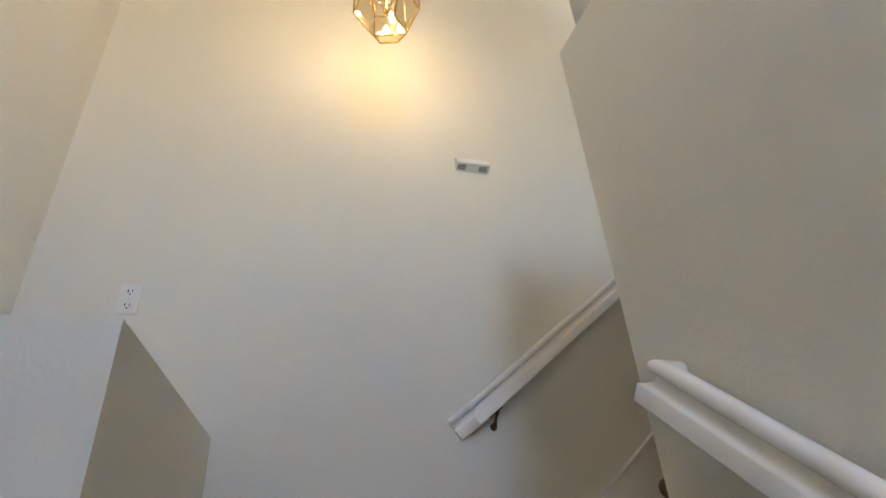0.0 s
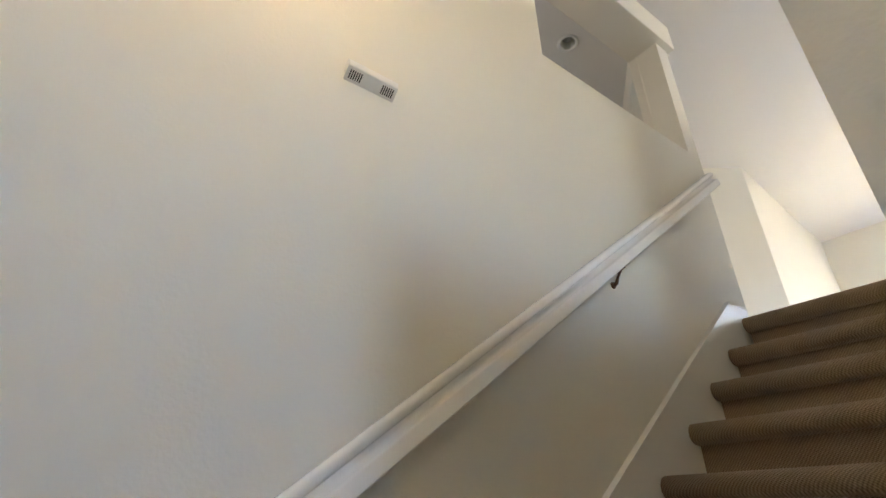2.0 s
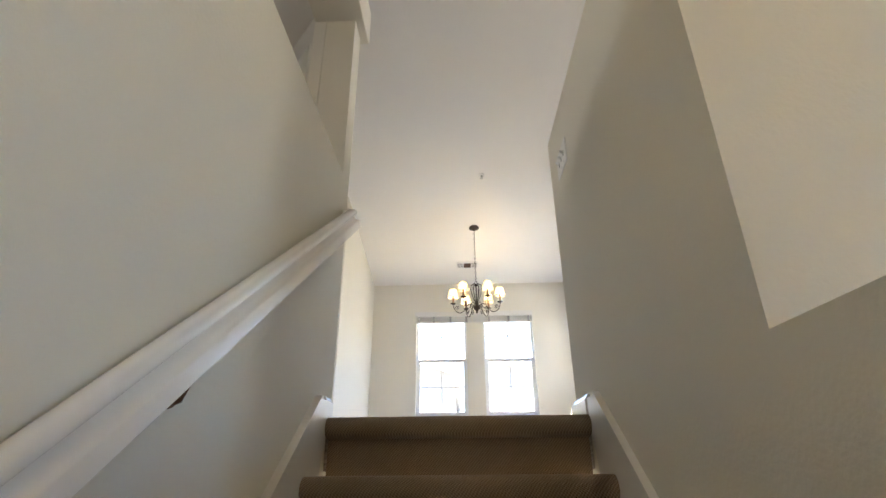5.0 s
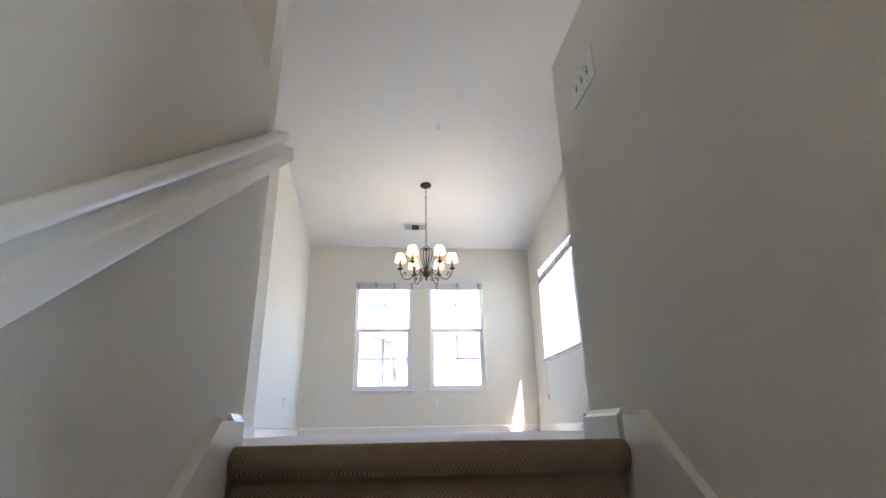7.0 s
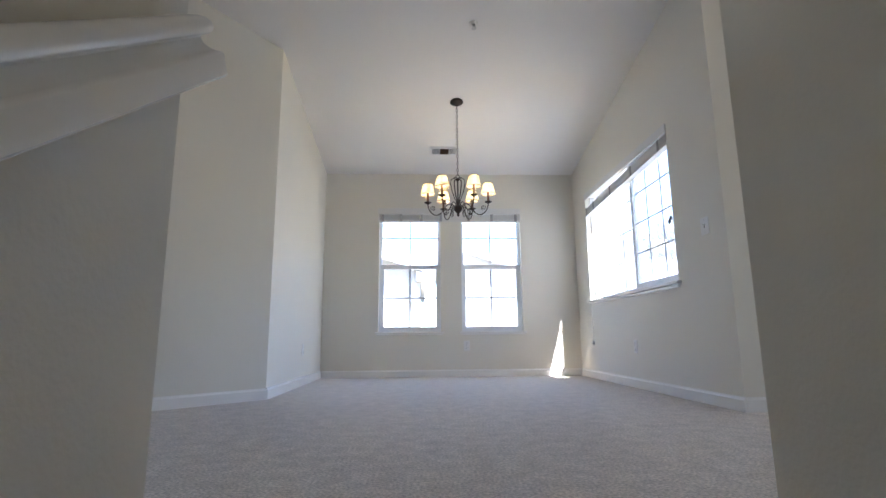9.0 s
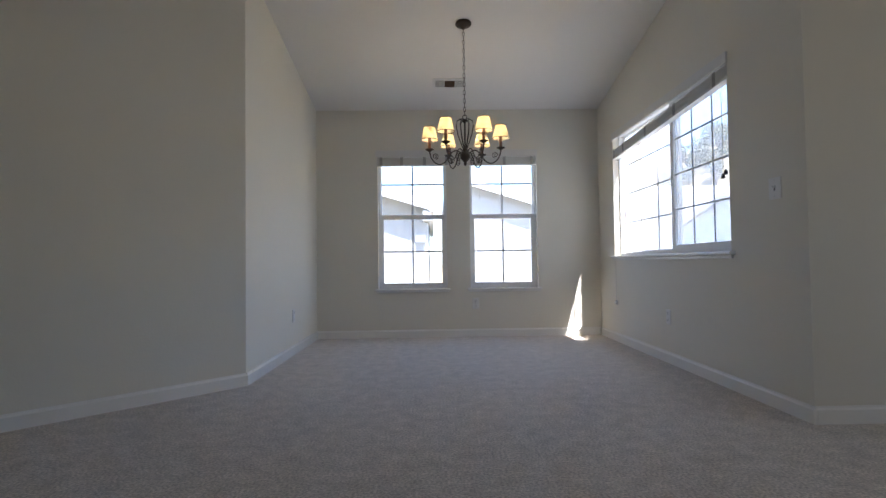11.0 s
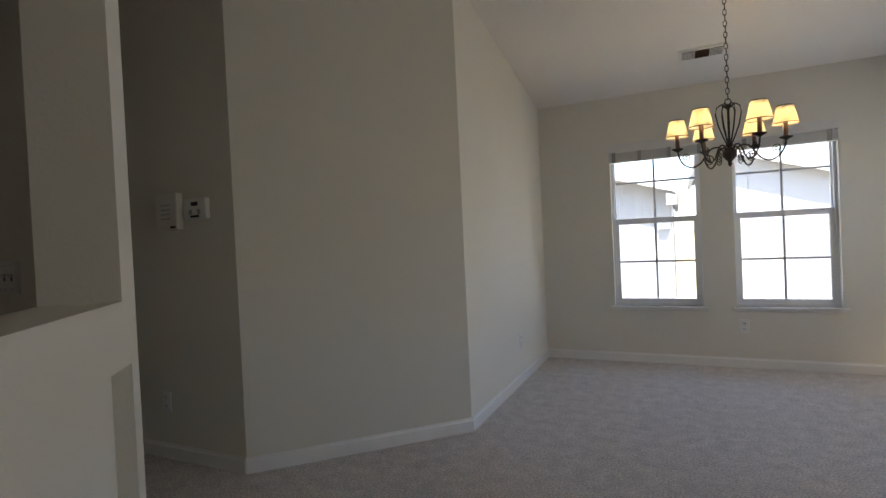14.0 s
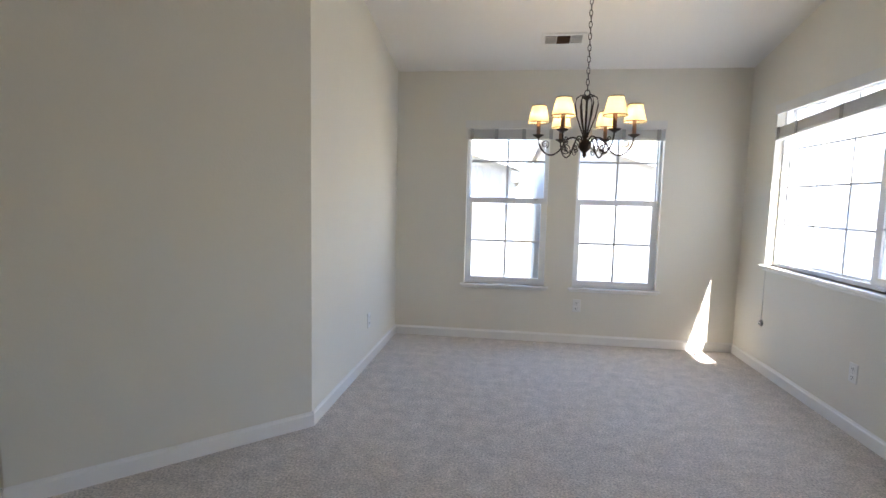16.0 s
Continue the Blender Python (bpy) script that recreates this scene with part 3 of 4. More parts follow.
def blind(m, width, tapes, label, drop=0.10, sag=0.0):
    """A raised blind: headrail board, gathered slats, bottom rail, tapes. Local x along the window, -y into the room, z=0 at the top; sag: how much lower the gathered slats hang at x=0."""
    b = thing("window_blind", m, label, "blind")
    part("valance", boxes(((0, -0.012, -0.072), (width, 0.0, 0.0)), bevel=0.002), BLIND, b)
    part("headrail", boxes(((0.004, 0.002, -0.045), (width - 0.004, 0.04, -0.004))), BLIND, b)
    low = lambda x: -0.078 - sag * (1 - x / width)
    bar = lambda x0, x1, y0, y1, z0, z1: prism([(x0, y0, low(x0) - z1), (x1, y0, low(x1) - z1), (x1, y0, low(x1) - z0), (x0, y0, low(x0) - z0)], (0, y1 - y0, 0))
    n = 9
    part("slats", join(*(bar(0.006, width - 0.006, -0.004, 0.046, drop * k / n, drop * k / n + 0.0045) for k in range(n))), BLIND, b)
    part("bottom_rail", bar(0.004, width - 0.004, -0.006, 0.048, drop, drop + 0.016), BLIND, b)
    for f in tapes:
        x = f * width
        part("ladder_tape", bar(x - 0.016, x + 0.016, -0.010, -0.0065, -0.002, drop + 0.012), TAPE, b)
    return b


def cord(place, length, label, tassels=2):
    c = thing("blind_cord", pose(*place), label, "cord")
    part("string", sweep([(0, 0, 0), (0.003, 0.0, -length * 0.5), (0, 0, -length)], 0.0022, 6), CORD, c)
    for k in range(tassels):
        part("tassel", lathe([(0.004, 0.0), (0.010, -0.008), (0.013, -0.030), (0.009, -0.034)], (0, -0.03 * k, -length + 0.02 * k), 10), DARK, c, "small dark tassel")
    return c


blind(pose(-0.635, BW - 0.002, 2.035), 0.86, (0.07, 0.33, 0.62, 0.90), "white slatted blind drawn up over a tall window", 0.075)
blind(pose(0.228, BW - 0.002, 2.035), 0.905, (0.28, 0.60, 0.93), "white slatted blind drawn up beside the corner", 0.075)
blind(pose(1.808, RW[1] + 0.005, 2.085, 0, 0, -90), RW[1] - RW[0] + 0.02, (0.03, 0.15, 0.40, 0.66, 0.93), "white slatted blind drawn up over the wide window", 0.075, 0.10)
cord((-0.52, BW + 0.02, 1.86), 0.40, "thin blind cord hanging before the window", 0)
cord((0.50, BW + 0.02, 1.86), 0.36, "thin blind cord hanging before the window", 0)
cord((1.84, 3.10, 1.86), 0.51, "thin blind cord with a dark tassel hanging before the window")


# ---- plates on the walls ----
def outlet(place, way, label):
    o = thing("power_outlet", facing(place, way), label, "outlet")
    part("plate", boxes(((-0.036, -0.006, -0.058), (0.036, 0.0, 0.058)), bevel=0.003), PLASTIC, o)
    for z in (-0.026, 0.026):
        r = part("socket", boxes(((-0.017, -0.0085, z - 0.016), (0.017, -0.006, z + 0.016)), bevel=0.001), PLASTIC, o)
        for x, w in ((-0.007, 0.0016), (0.007, 0.0012)):
            part("slot", boxes(((x - w, -0.0092, z - 0.003), (x + w, -0.0086, z + 0.009))), DARK, r)
        part("slot", boxes(((-0.0025, -0.0092, z - 0.012), (0.0025, -0.0086, z - 0.007))), DARK, r)
    part("screw", boxes(((-0.003, -0.0078, -0.003), (0.003, -0.006, 0.003))), STEEL, o)
    return o


def switch(place, way, gangs, label):
    s = thing("light_switch", facing(place, way), label, "switch")
    w = 0.024 + 0.0235 * gangs
    part("plate", boxes(((-w, -0.006, -0.058), (w, 0.0, 0.058)), bevel=0.003), PLASTIC, s)
    for k in range(gangs):
        x = (k - (gangs - 1) / 2) * 0.047
        part("slot", boxes(((x - 0.006, -0.0068, -0.013), (x + 0.006, -0.0061, 0.013))), SIDEVENT, s)
        tog = prism([(x - 0.004, -0.0069, 0.0), (x - 0.004, -0.0069, 0.010), (x - 0.004, -0.022, 0.016), (x - 0.004, -0.022, 0.009)], (0.008, 0, 0))
        part("toggle", tog, PLASTIC, s)
        for z in (-0.042, 0.042):
            part("screw", boxes(((x - 0.0025, -0.0078, z - 0.0025), (x + 0.0025, -0.006, z + 0.0025))), STEEL, s)
    return s


outlet((0.436, BW, 0.357), (0, -1), "white duplex outlet below the tall windows")
outlet((1.81, 3.828, 0.357), (-1, 0), "white duplex outlet below the wide window")
outlet((-1.28, 4.48, 0.345), (1, 0), "white duplex outlet on the bright wall")
outlet((-2.84, DY, 0.335), (0, -1), "white duplex outlet in the dim hall")
outlet((XL, -3.535, -0.427), (1, 0), "white duplex outlet above the half wall")
switch((1.81, 2.575, 1.175), (-1, 0), 1, "white single toggle switch beside the wide window")
switch((XR, 0.0, 1.13), (-1, 0), 3, "white three-gang toggle switch at the top of the stairs")
for x, z, g in ((-2.71, 1.203, 1), (-2.585, 1.203, 1), (-2.204, 1.154, 2)):
    switch((x, 1.38, z), (0, -1), g, "white toggle switch in the dark kitchen")
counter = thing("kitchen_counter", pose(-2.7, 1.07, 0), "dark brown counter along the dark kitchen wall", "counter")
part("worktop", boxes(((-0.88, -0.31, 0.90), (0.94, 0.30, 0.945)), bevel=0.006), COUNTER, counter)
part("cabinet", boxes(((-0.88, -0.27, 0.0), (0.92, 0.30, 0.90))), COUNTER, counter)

jack = thing("cable_jack", facing((1.81, 4.925, 0.385), (-1, 0)), "small cable jack with a thin wire from the sill", "cable jack")
part("plate", sweep([(0, 0, 0), (0, -0.012, 0)], [0.026, 0.020], 16), GREYVENT, jack)
part("plug", sweep([(0, -0.012, 0), (0, -0.028, 0)], 0.009, 10), PLASTIC, jack)
part("wire", sweep([(0, -0.006, 0.018), (0.003, -0.005, 0.15), (0.0, -0.005, 0.30), (0, -0.004, 0.44)], 0.0018, 6), CORD, jack)

chime = thing("door_chime", facing((XL, -2.158, 0.335), (1, 0)), "off-white door chime box with two slotted grilles below", "door chime")
part("case", prism([(-0.093, 0, 0.0), (-0.093, -0.046, 0.030), (-0.093, -0.048, 0.036), (-0.093, -0.042, 0.058), (-0.093, -0.036, 0.063), (-0.093, 0, 0.066)], (0.186, 0, 0)), PLASTIC, chime)
chime.scale = (0.93, 0.76, 1)
part("grille_strip", prism([(-0.092, -0.002, 0.0010), (-0.092, -0.046, 0.0296), (-0.092, -0.0461, 0.0293), (-0.092, -0.0021, 0.0007)], (0.184, 0, 0)), PLASTIC, chime)
for x0 in (-0.082, 0.038):
    for k in range(6):
        x = x0 + 0.0078 * k
        part("slot", prism([(x, -0.010, 0.0058), (x, -0.038, 0.0240), (x, -0.0384, 0.0233), (x, -0.0104, 0.0051)], (0.0042, 0, 0)), DARK, chime)

intercom = thing("intercom_panel", facing((-2.70, DY, 1.450), (0, -1)), "beige wall intercom panel with speaker slots", "intercom")
part("case", boxes(((-0.090, -0.045, -0.105), (0.090, 0.0, 0.105)), bevel=0.006), ALMOND, intercom)
for k in range(4):
    part("slot", boxes(((-0.045, -0.0462, 0.035 - 0.026 * k), (0.035, -0.0452, 0.041 - 0.026 * k))), GREYVENT, intercom)
part("label_strip", boxes(((0.03, -0.0462, -0.095), (0.075, -0.0452, -0.083))), DARK, intercom)
thermostat = thing("thermostat", facing((-2.485, DY, 1.455), (0, -1)), "white wall thermostat with a small display", "thermostat")
part("case", boxes(((-0.090, -0.032, -0.058), (0.090, 0.0, 0.058)), bevel=0.006), PLASTIC, thermostat)
part("display", boxes(((-0.022, -0.0335, 0.016), (0.030, -0.0322, 0.038))), DARK, thermostat)
for x, z, w, h in ((-0.028, -0.018, 0.012, 0.014), (0.036, -0.018, 0.012, 0.014), (0.004, -0.042, 0.034, 0.006)):
    part("button", boxes(((x - w, -0.0335, z - h), (x + w, -0.0322, z + h)), bevel=0.0), GREYVENT if h > 0.01 else DARK, thermostat)


# ---- on the ceiling ----
def on_vault(x, y):
    return Matrix.Translation((x, y, vault(y))) @ Matrix.Rotation(math.atan(-0.2), 4, "X")


vent = thing("ceiling_vent", on_vault(0.165, 4.868), "white stamped-metal ceiling air vent with dark louvres", "vent")
part("frame", boxes(((-0.17, -0.085, -0.010), (0.17, 0.085, 0.0)), bevel=0.003), PLASTIC, vent)
# no real holes: the shade inside the vent is coloured plates on the frame
for x0, x1, m in ((-0.142, -0.058, SIDEVENT), (-0.050, 0.050, DARK), (0.058, 0.142, SIDEVENT)):
    part("opening", boxes(((x0, -0.055, -0.0125), (x1, 0.055, -0.0105))), m, vent)
    for k in range(6):
        y = -0.048 + 0.019 * k
        part("louvre", boxes(((x0, y - 0.002, -0.018), (x1, y + 0.002, -0.0126))), BRACKET if m is DARK else PLASTIC, vent)
spr = thing("sprinkler", on_vault(0.325, 3.02), "white fire sprinkler head on the vaulted ceiling", "sprinkler")
part("escutcheon", lathe([(0.035, 0.0), (0.034, -0.006), (0.022, -0.012)], (0, 0, 0), 18), PLASTIC, spr)
part("head", lathe([(0.012, -0.012), (0.012, -0.035), (0.006, -0.038), (0.020, -0.048), (0.020, -0.051)], (0, 0, 0), 14), STEEL, spr)
smoke = thing("smoke_detector", on_vault(0.53, 0.72), "round cream smoke detector on the vaulted ceiling", "smoke detector")
part("base", lathe([(0.068, 0.0), (0.068, -0.012), (0.064, -0.014)], (0, 0, 0), 26), PLASTIC, smoke)
part("cover", lathe([(0.060, -0.0142), (0.058, -0.034), (0.040, -0.044), (0.012, -0.046)], (0, 0, 0), 26), ALMOND, smoke)
can = thing("recessed_light", pose(*CAN, 2.24), "recessed ceiling downlight, switched off, in the kitchen", "downlight")
part("trim_ring", lathe([(0.080, -0.001), (0.079, -0.006), (0.062, -0.008), (0.056, -0.001)], (0, 0, 0), 28, cap=False), PLASTIC, can)
part("baffle", lathe([(0.056, -0.001), (0.052, 0.05), (0.046, 0.11), (0.001, 0.115)], (0, 0, 0), 28, cap=False), ALMOND, can, "cream stepped baffle")
part("bulb", lathe([(0.016, 0.112), (0.030, 0.07), (0.036, 0.045), (0.028, 0.036), (0.004, 0.034)], (0, 0, 0), 20), GREYVENT, can)


# ---- chandelier ----
def chandelier():
    cx, cy, top = 0.251, 4.0, vault(4.0)
    ch = thing("chandelier", pose(cx, cy, 0), "dark bronze six-arm chandelier with lit cream fabric shades", "chandelier")
    part("canopy", lathe([(0.066, top + 0.012), (0.066, top - 0.008), (0.060, top - 0.016), (0.022, top - 0.026), (0.010, top - 0.045)], segs=26), BRONZE, ch)
    chain = bmesh.new()
    z, k = top - 0.052, 0
    while z > 1.985:
        pts = []
        for i in range(12):
            a = 2 * math.pi * i / 12
            u, v = 0.0095 * math.cos(a), 0.021 * math.sin(a)
            pts.append((u, 0.001, z + v) if k % 2 else (0.001, u, z + v))
        sweep(pts, 0.0026, 5, chain, True)
        z -= 0.0345
        k += 1
    part("chain", chain, BRONZE, ch)
    part("loop", sweep([(0.016 * math.cos(a), 0, 2.005 + 0.018 * math.sin(a)) for a in (2 * math.pi * i / 14 for i in range(14))], 0.0035, 6, None, True), BRONZE, ch)
    part("column", lathe([(0.004, 1.99), (0.020, 1.985), (0.024, 1.972), (0.010, 1.962), (0.007, 1.95), (0.007, 1.75), (0.018, 1.745), (0.024, 1.735), (0.012, 1.725),
                          (0.030, 1.712), (0.042, 1.695), (0.040, 1.668), (0.020, 1.645), (0.010, 1.635), (0.014, 1.622), (0.003, 1.605)], segs=18), BRONZE, ch)
    for i in range(6):
        a = radians(4 + 60 * i)
        d = Vector((math.cos(a), -math.sin(a), 0))
        P = lambda r, h: d * r + Vector((0, 0, h))
        rib = [P(0.016, 1.975), P(0.035, 1.992), P(0.062, 1.975), P(0.070, 1.935), P(0.056, 1.86), P(0.030, 1.785), P(0.014, 1.745)]
        part("cage_rib", sweep(rib, 0.0042, 7), BRONZE, ch)
        arm_pts = [P(0.030, 1.700), P(0.060, 1.730), P(0.100, 1.725), P(0.130, 1.690), P(0.160, 1.645), P(0.205, 1.622), P(0.250, 1.640), P(0.280, 1.685), P(0.290, 1.732)]
        fine = []
        for j in range(len(arm_pts) - 1):
            p0, p1, p2, p3 = arm_pts[max(j - 1, 0)], arm_pts[j], arm_pts[j + 1], arm_pts[min(j + 2, len(arm_pts) - 1)]
            for s in (0, 0.33, 0.66):
                fine.append(0.5 * ((2 * p1) + (p2 - p0) * s + (2 * p0 - 5 * p1 + 4 * p2 - p3) * s * s + (3 * p1 - p0 - 3 * p2 + p3) * s ** 3))
        fine.append(arm_pts[-1])
        arm = part("arm", sweep(fine, 0.0052, 8), BRONZE, ch)
        for cr, chh, r0, s0, turn in ((0.118, 1.655, 0.034, 1.3, 1), (0.245, 1.690, 0.026, 4.4, -1)):
            pts = [P(cr + (r0 * (1 - 0.75 * j / 20)) * math.cos(s0 + turn * 4.6 * math.pi * j / 30), chh + (r0 * (1 - 0.75 * j / 20)) * math.sin(s0 + turn * 4.6 * math.pi * j / 30)) for j in range(21)]
            part("scroll", sweep(pts, 0.0034, 6), BRONZE, arm)
        c = P(0.290, 0)
        part("bobeche", lathe([(0.008, 1.728), (0.014, 1.734), (0.034, 1.744), (0.036, 1.750), (0.012, 1.748)], c, 16), BRONZE, arm)
        part("candle_sleeve", lathe([(0.0125, 1.748), (0.0125, 1.842)], c, 12), WOODTONE, arm, "brown candle sleeve")
        part("bulb", lathe([(0.008, 1.842), (0.016, 1.860), (0.018, 1.876), (0.010, 1.900), (0.002, 1.912)], c, 10), BULB, arm, "lit candle bulb")
        sh = part("shade", lathe([(0.067, 1.826), (0.043, 1.930), (0.0415, 1.930), (0.0655, 1.826)], c, 26, cap=False), SHADE, ch, "lit cream fabric shade")
        for r, h in ((0.0675, 1.826), (0.0435, 1.930)):
            part("piping", sweep([(c.x + r * math.cos(2 * math.pi * j / 24), c.y + r * math.sin(2 * math.pi * j / 24), h) for j in range(24)], 0.0026, 5, None, True), WOODTONE, sh)
        bulb_light("chandelier_bulb", (cx + c.x, cy + c.y, 1.850), CH_WATTS, WARM, 0.012)
    for o in ch.children:
        if o.name.split(".")[0] not in ("canopy", "chain"):
            o.location.z -= 0.018
    return ch


CH_WATTS = 0.115
chandelier()


# ---- lantern over the landing ----
def lantern():
    cx, cy, z0 = 0.02, -2.685, 0.62
    la = thing("pendant_lantern", pose(cx, cy, 0), "lit brass pendant lantern with clear glass panes", "lantern")
    rings = [(0.075, z0 + 0.0), (0.142, z0 + 0.12), (0.142, z0 + 0.42), (0.060, z0 + 0.53)]
    pos = lambda r, z, i: Vector((r * math.cos(radians(60 * i + 12)), r * math.sin(radians(60 * i + 12)), z))
    for r, z in rings:
        part("frame_ring", sweep([pos(r, z, i) for i in range(6)], 0.0042, 6, None, True), BRASS, la)
    for i in range(6):
        part("frame_rib", sweep([pos(r, z, i) for r, z in rings], 0.0042, 6), BRASS, la)
        for (r0, h0), (r1, h1) in zip(rings, rings[1:]):
            q = [pos(r0, h0, i), pos(r0, h0, i + 1), pos(r1, h1, i + 1), pos(r1, h1, i)]
            nrm = (q[1] - q[0]).cross(q[3] - q[0]).normalized() * 0.002
            p = part("pane", prism(q, nrm), AMBER, la)
            p.visible_shadow = False
    base = part("glass_base", lathe([(0.001, z0), (0.073, z0), (0.073, z0 + 0.002), (0.001, z0 + 0.002)], segs=6, cap=False), AMBER, la)
    base.visible_shadow = False
    part("cap", lathe([(0.062, z0 + 0.53), (0.05, z0 + 0.555), (0.015, z0 + 0.57), (0.010, z0 + 0.59)], segs=18), BRASS, la)
    part("stem", lathe([(0.003, z0 + 0.100), (0.014, z0 + 0.112), (0.016, z0 + 0.125), (0.007, z0 + 0.140), (0.007, z0 + 0.53)], segs=12), BRASS, la)
    for k in range(3):
        a = radians(120 * k + 40)
        c = (0.04 * math.cos(a), 0.04 * math.sin(a), 0)
        part("candle", lathe([(0.010, z0 + 0.17), (0.010, z0 + 0.30)], c, 10), PLASTIC, la)
        part("socket_arm", sweep([(0, 0, z0 + 0.15), (c[0] * 0.6, c[1] * 0.6, z0 + 0.145), (c[0], c[1], z0 + 0.17)], 0.004, 6), BRASS, la)
        part("bulb", lathe([(0.008, z0 + 0.30), (0.016, z0 + 0.32), (0.012, z0 + 0.345), (0.002, z0 + 0.37)], c, 10), BULB, la, "lit candle bulb")
        bulb_light("lantern_bulb", (cx + c[0] * 1.75, cy + c[1] * 1.75, z0 + 0.325), LANTERN_WATTS / 3, (1.0, 0.73, 0.39), 0.014)
    chain = bmesh.new()
    z, k = z0 + 0.61, 0
    while z < vault(cy) - 0.04:
        pts = []
        for i in range(10):
            a = 2 * math.pi * i / 10
            u, v = 0.010 * math.cos(a), 0.024 * math.sin(a)
            pts.append((u, 0.001, z + v) if k % 2 else (0.001, u, z + v))
        sweep(pts, 0.0026, 5, chain, True)
        z += 0.040
        k += 1
    part("chain", chain, BRASS, la)
    top = vault(cy)
    part("canopy", lathe([(0.008, top - 0.05), (0.05, top - 0.03), (0.062, top - 0.01), (0.062, top + 0.015)], segs=22), BRASS, la)
    return la


LANTERN_WATTS = 0.33
lantern()

bit = thing("paper_scrap", pose(0.064, 5.30, 0.0), "tiny white scrap lying on the carpet", "scrap")
part("scrap", boxes(((-0.011, -0.008, 0.0), (0.011, 0.008, 0.008)), bevel=0.002), PLASTIC, bit)
scrap = copy_thing(bit, pose(1.44, 5.24, 0.0, 0, 0, 30))
scrap["label"] = "tiny dark scrap lying on the carpet beside the sunny patch"
for o in scrap.children:
    o.data = o.data.copy()
    o.data.materials[0] = DARK


# ---- outside ----
def ground_height(x, y):
    ease = lambda v: (lambda u: u * u * (3 - 2 * u))(max(0.0, min(1.0, v)))
    along = 0.5 * x + 0.86 * y
    hill = ease((x - 6) / 40) * ease((along - 35) / 75)
    return -3.2 + hill * (28 + 2.5 * math.sin(y * 0.05) + 1.5 * math.sin(y * 0.13 + x * 0.09))


def ground_mesh():
    bm = bmesh.new()
    xs = [-500, -200, -80, -30] + [10 * k for k in range(16)] + [180, 250, 500]
    ys = [-500, -200, -80, -30] + [10 * k for k in range(18)] + [200, 280, 500]
    vs = [[bm.verts.new((x, y, ground_height(x, y))) for y in ys] for x in xs]
    for i in range(len(xs) - 1):
        for j in range(len(ys) - 1):
            f = bm.faces.new((vs[i][j], vs[i + 1][j], vs[i + 1][j + 1], vs[i][j + 1]))
            f.smooth = True
    return bm


structure("ground", ground_mesh(), DRYGRASS, "dry grass ground rising to a hillside", "ground")


def house(m, wl, wr, d, h, roof_h, label, windows, garage=False, front=0.25, side=0.3, cornice=False, stucco=STUCCO):
    """A stuccoed house with its gable to local -y, the ridge at x=0, wl and wr wide to both sides; the eave on the wr side is h high."""
    ho = thing("neighbour_house", m, label, "house")
    k = roof_h / wr
    part("wall", prism([(-wl, 0, 0), (wr, 0, 0), (wr, 0, h), (0, 0, h + roof_h), (-wl, 0, h + roof_h - k * wl)], (0, d, 0)), stucco, ho)
    t = 0.14
    for s, w in ((-1, wl), (1, wr)):
        x1, top, end = s * (w + side), h + roof_h, h + roof_h - k * (w + side)
        r = part("roof", prism([(0, -front, top), (x1, -front, end), (x1, -front, end + t), (0, -front, top + t)], (0, d + 2 * front, 0)), ROOF, ho)
        part("fascia", prism([(0, -front - 0.03, top - 0.05), (x1, -front - 0.03, end - 0.05), (x1, -front - 0.03, end + t), (0, -front - 0.03, top + t)], (0, 0.028, 0)), FASCIA, r)
        part("gutter", boxes(((x1 - 0.06, -front, end - 0.08), (x1 + 0.06, d + front, end + 0.03))), FASCIA, r)
        if cornice and s > 0:
            part("eave_return", boxes(((wr - 0.08, -front, end - 0.26), (wr + side, -0.004, end - 0.06))), STUCCO, r)
            part("wall_vent", boxes(((wr - 0.24, -0.05, end - 0.68), (wr - 0.03, -0.004, end - 0.53))), FASCIA, ho)
    for x, z, ww, hh in windows:
        f = part("window", boxes(((x - ww / 2 - 0.06, -0.05, z - 0.06), (x + ww / 2 + 0.06, -0.004, z)), ((x - ww / 2 - 0.06, -0.05, z + hh), (x + ww / 2 + 0.06, -0.004, z + hh + 0.06)),
                               ((x - ww / 2 - 0.06, -0.05, z), (x - ww / 2, -0.004, z + hh)), ((x + ww / 2, -0.05, z), (x + ww / 2 + 0.06, -0.004, z + hh)), ((x - 0.02, -0.05, z), (x + 0.02, -0.004, z + hh))), VINYL, ho)
        part("pane", boxes(((x - ww / 2, -0.03, z), (x - 0.02, -0.008, z + hh)), ((x + 0.02, -0.03, z), (x + ww / 2, -0.008, z + hh))), DARKGLASS, f)
    if garage:
        g = part("garage_door", boxes(((-2.4, -0.05, 0), (2.4, -0.004, 2.3))), GARAGE, ho)
        for i in range(4):
            for j in range(4):
                part("panel", boxes(((-2.32 + 1.17 * j, -0.07, 0.06 + 0.56 * i), (-1.25 + 1.17 * j, -0.052, 0.54 + 0.56 * i)), bevel=0.01), GARAGE, g)
    return ho


house(pose(-5.63, 10.28, -3.2), 5.5, 5.5, 9.0, 5.14, 1.68, "pale stuccoed house with a shaded rake next door", (), front=0.34, side=0.08, cornice=True)
house(pose(0.85, 13.55, -3.2), 0.2, 4.4, 8.0, 4.77, 1.39, "pale stuccoed house wing with a single-pitch roof", (), front=0.32, side=0.25)
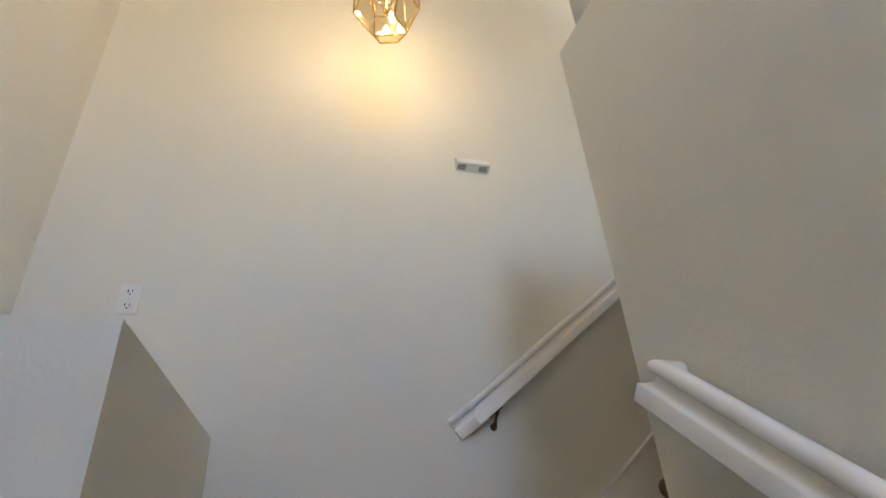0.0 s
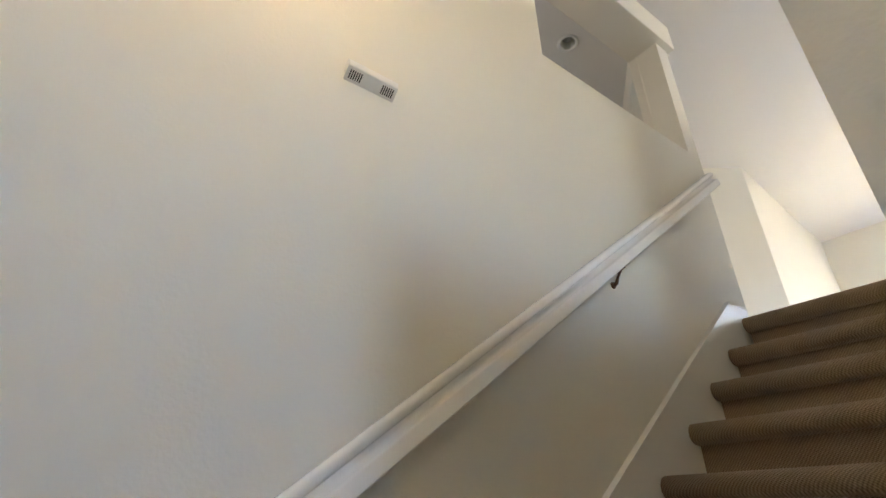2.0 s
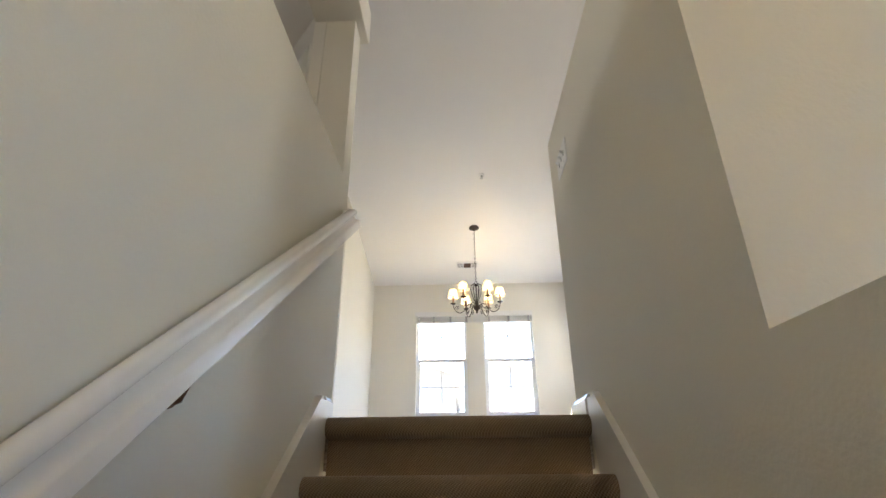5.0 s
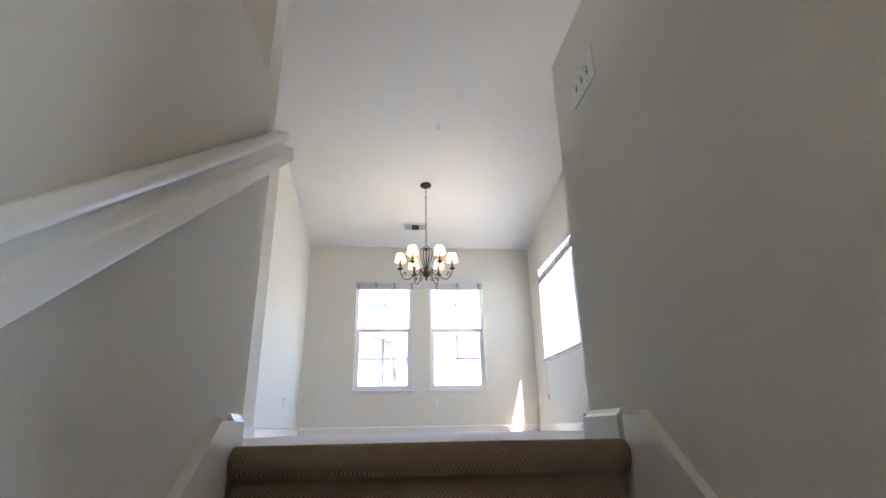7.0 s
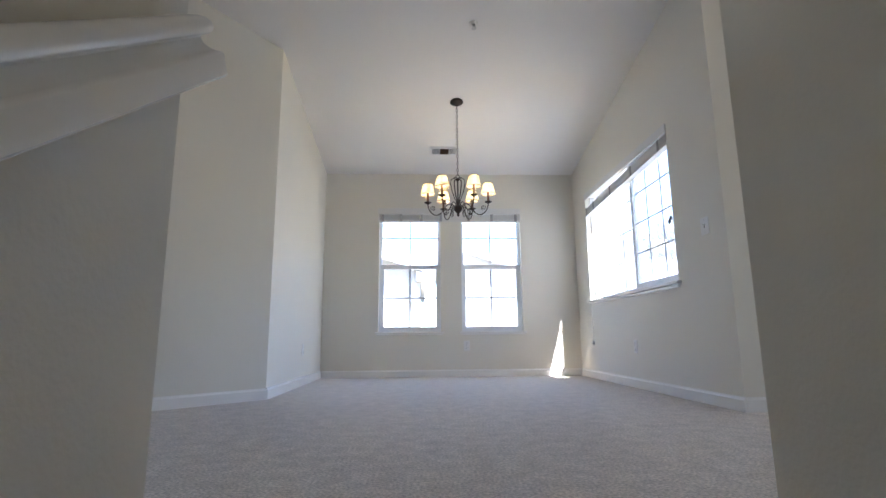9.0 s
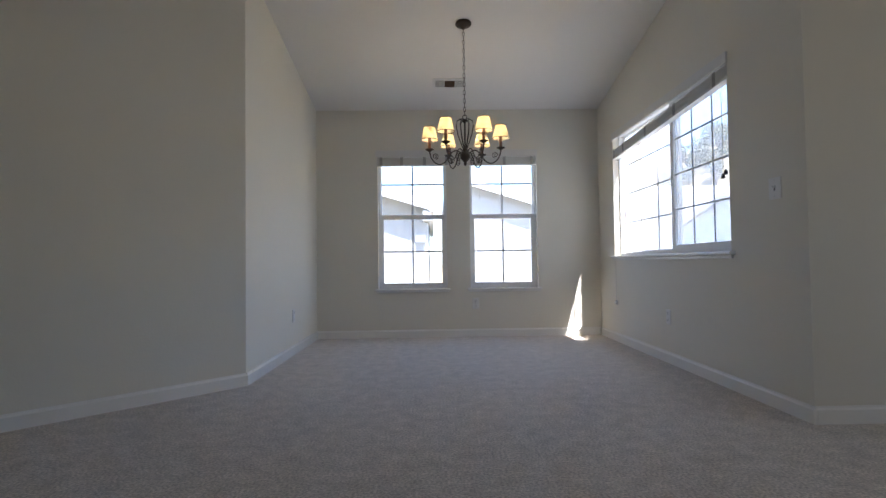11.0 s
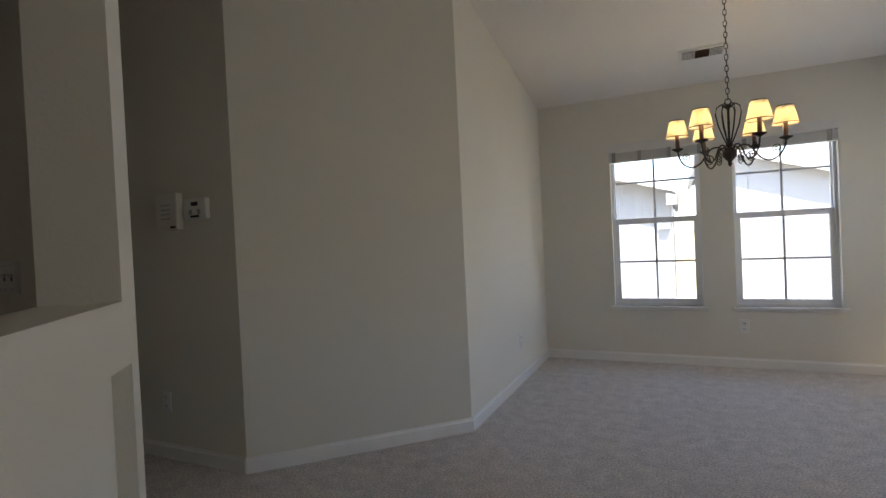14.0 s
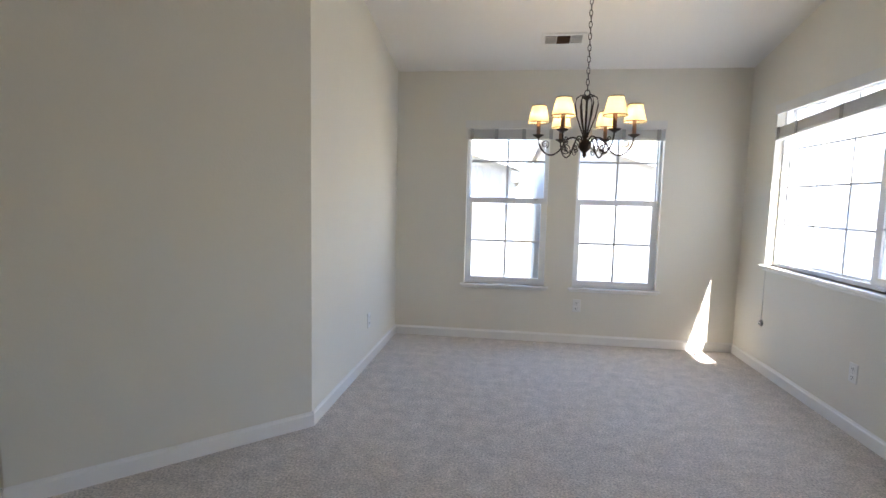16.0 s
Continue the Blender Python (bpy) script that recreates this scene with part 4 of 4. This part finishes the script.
house(pose(13.0, 21.6, -3.2, 0, 0, -84), 5.0, 5.0, 9.0, 5.1, 1.7, "pale stuccoed house with its shaded gable to the street", ((-3.2, 3.5, 1.3, 1.1), (1.2, 3.6, 1.4, 1.0), (3.6, 3.6, 1.0, 1.0)), True, stucco=STUCCO_GREY)
house(pose(14.5, 33.0, -3.2, 0, 0, -92), 4.8, 4.8, 11.0, 6.4, 2.4, "pale stuccoed house with a broad sunlit roof", ((-2.5, 4.3, 1.4, 1.2), (2.5, 4.3, 1.4, 1.2)))
house(pose(26.0, 36.0, -3.0, 0, 0, -80), 5.0, 5.0, 9.0, 6.6, 2.0, "pale stuccoed house below the hillside", ((-3, 4.4, 1.4, 1.2), (3, 4.4, 1.4, 1.2)))
structure("road", boxes(((6.5, -40, -3.25), (11.0, 30, -3.17))), EARTH, "pale street beside the houses", "road")


def tree(m, height, spread, seed, label):
    rng = random.Random(seed)
    t = thing("tree", m, label, "tree", "trees on the hillside")
    trunk = sweep([(0, 0, -0.6), (0.05, 0.02, height * 0.2), (-0.06, 0.05, height * 0.45), (0.02, 0, height * 0.7)], [height * 0.04, height * 0.032, height * 0.02, height * 0.008], 8)
    centres = []
    for k in range(9):
        a, z = rng.uniform(0, 6.28), height * rng.uniform(0.45, 0.95)
        r = spread * rng.uniform(0.25, 0.75)
        c = Vector((r * math.cos(a), r * math.sin(a), z))
        centres.append((c, spread * rng.uniform(0.28, 0.5)))
        sweep([(0, 0, z * 0.55), tuple(c * 0.55 + Vector((0, 0, z * 0.36))), tuple(c)], [height * 0.016, height * 0.01, height * 0.003], 6, trunk)
    part("trunk", trunk, BARK, t)
    verts, faces = [], []
    for c, rad in centres:
        for _ in range(150):
            v = Vector((rng.gauss(0, 1), rng.gauss(0, 1), rng.gauss(0, 0.8)))
            p = c + v.normalized() * rad * (rng.random() ** 0.4)
            s = rng.uniform(0.10, 0.26) * spread / 3
            u = Vector((rng.gauss(0, 1), rng.gauss(0, 1), rng.gauss(0, 1))).normalized()
            w = u.cross(Vector((rng.gauss(0, 1), rng.gauss(0, 1), rng.gauss(0, 1)))).normalized()
            b = len(verts)
            verts += [p - u * s, p + w * s * 0.6, p + u * s, p - w * s * 0.6]
            faces.append((b, b + 1, b + 2, b + 3))
    me = bpy.data.meshes.new("crown")
    me.from_pydata([tuple(v) for v in verts], [], faces)
    me.materials.append(LEAF)
    ob = new("crown", me)
    ob.parent = t
    return t


for i, (x, y, h, s) in enumerate(((38, 66, 5.5, 3.0), (41, 70, 5.5, 2.8), (37, 71, 6, 3.2), (33, 70, 7, 3.6), (30, 70, 7, 3.6), (28, 64, 8, 3.8), (32, 76, 6, 3.2), (46, 68, 4, 2.2), (25, 60, 8, 3.8), (44, 75, 4, 2.4))):
    tree(pose(x, y, ground_height(x, y)), h, s, 11 + i, "dark green oak on the dry hillside")
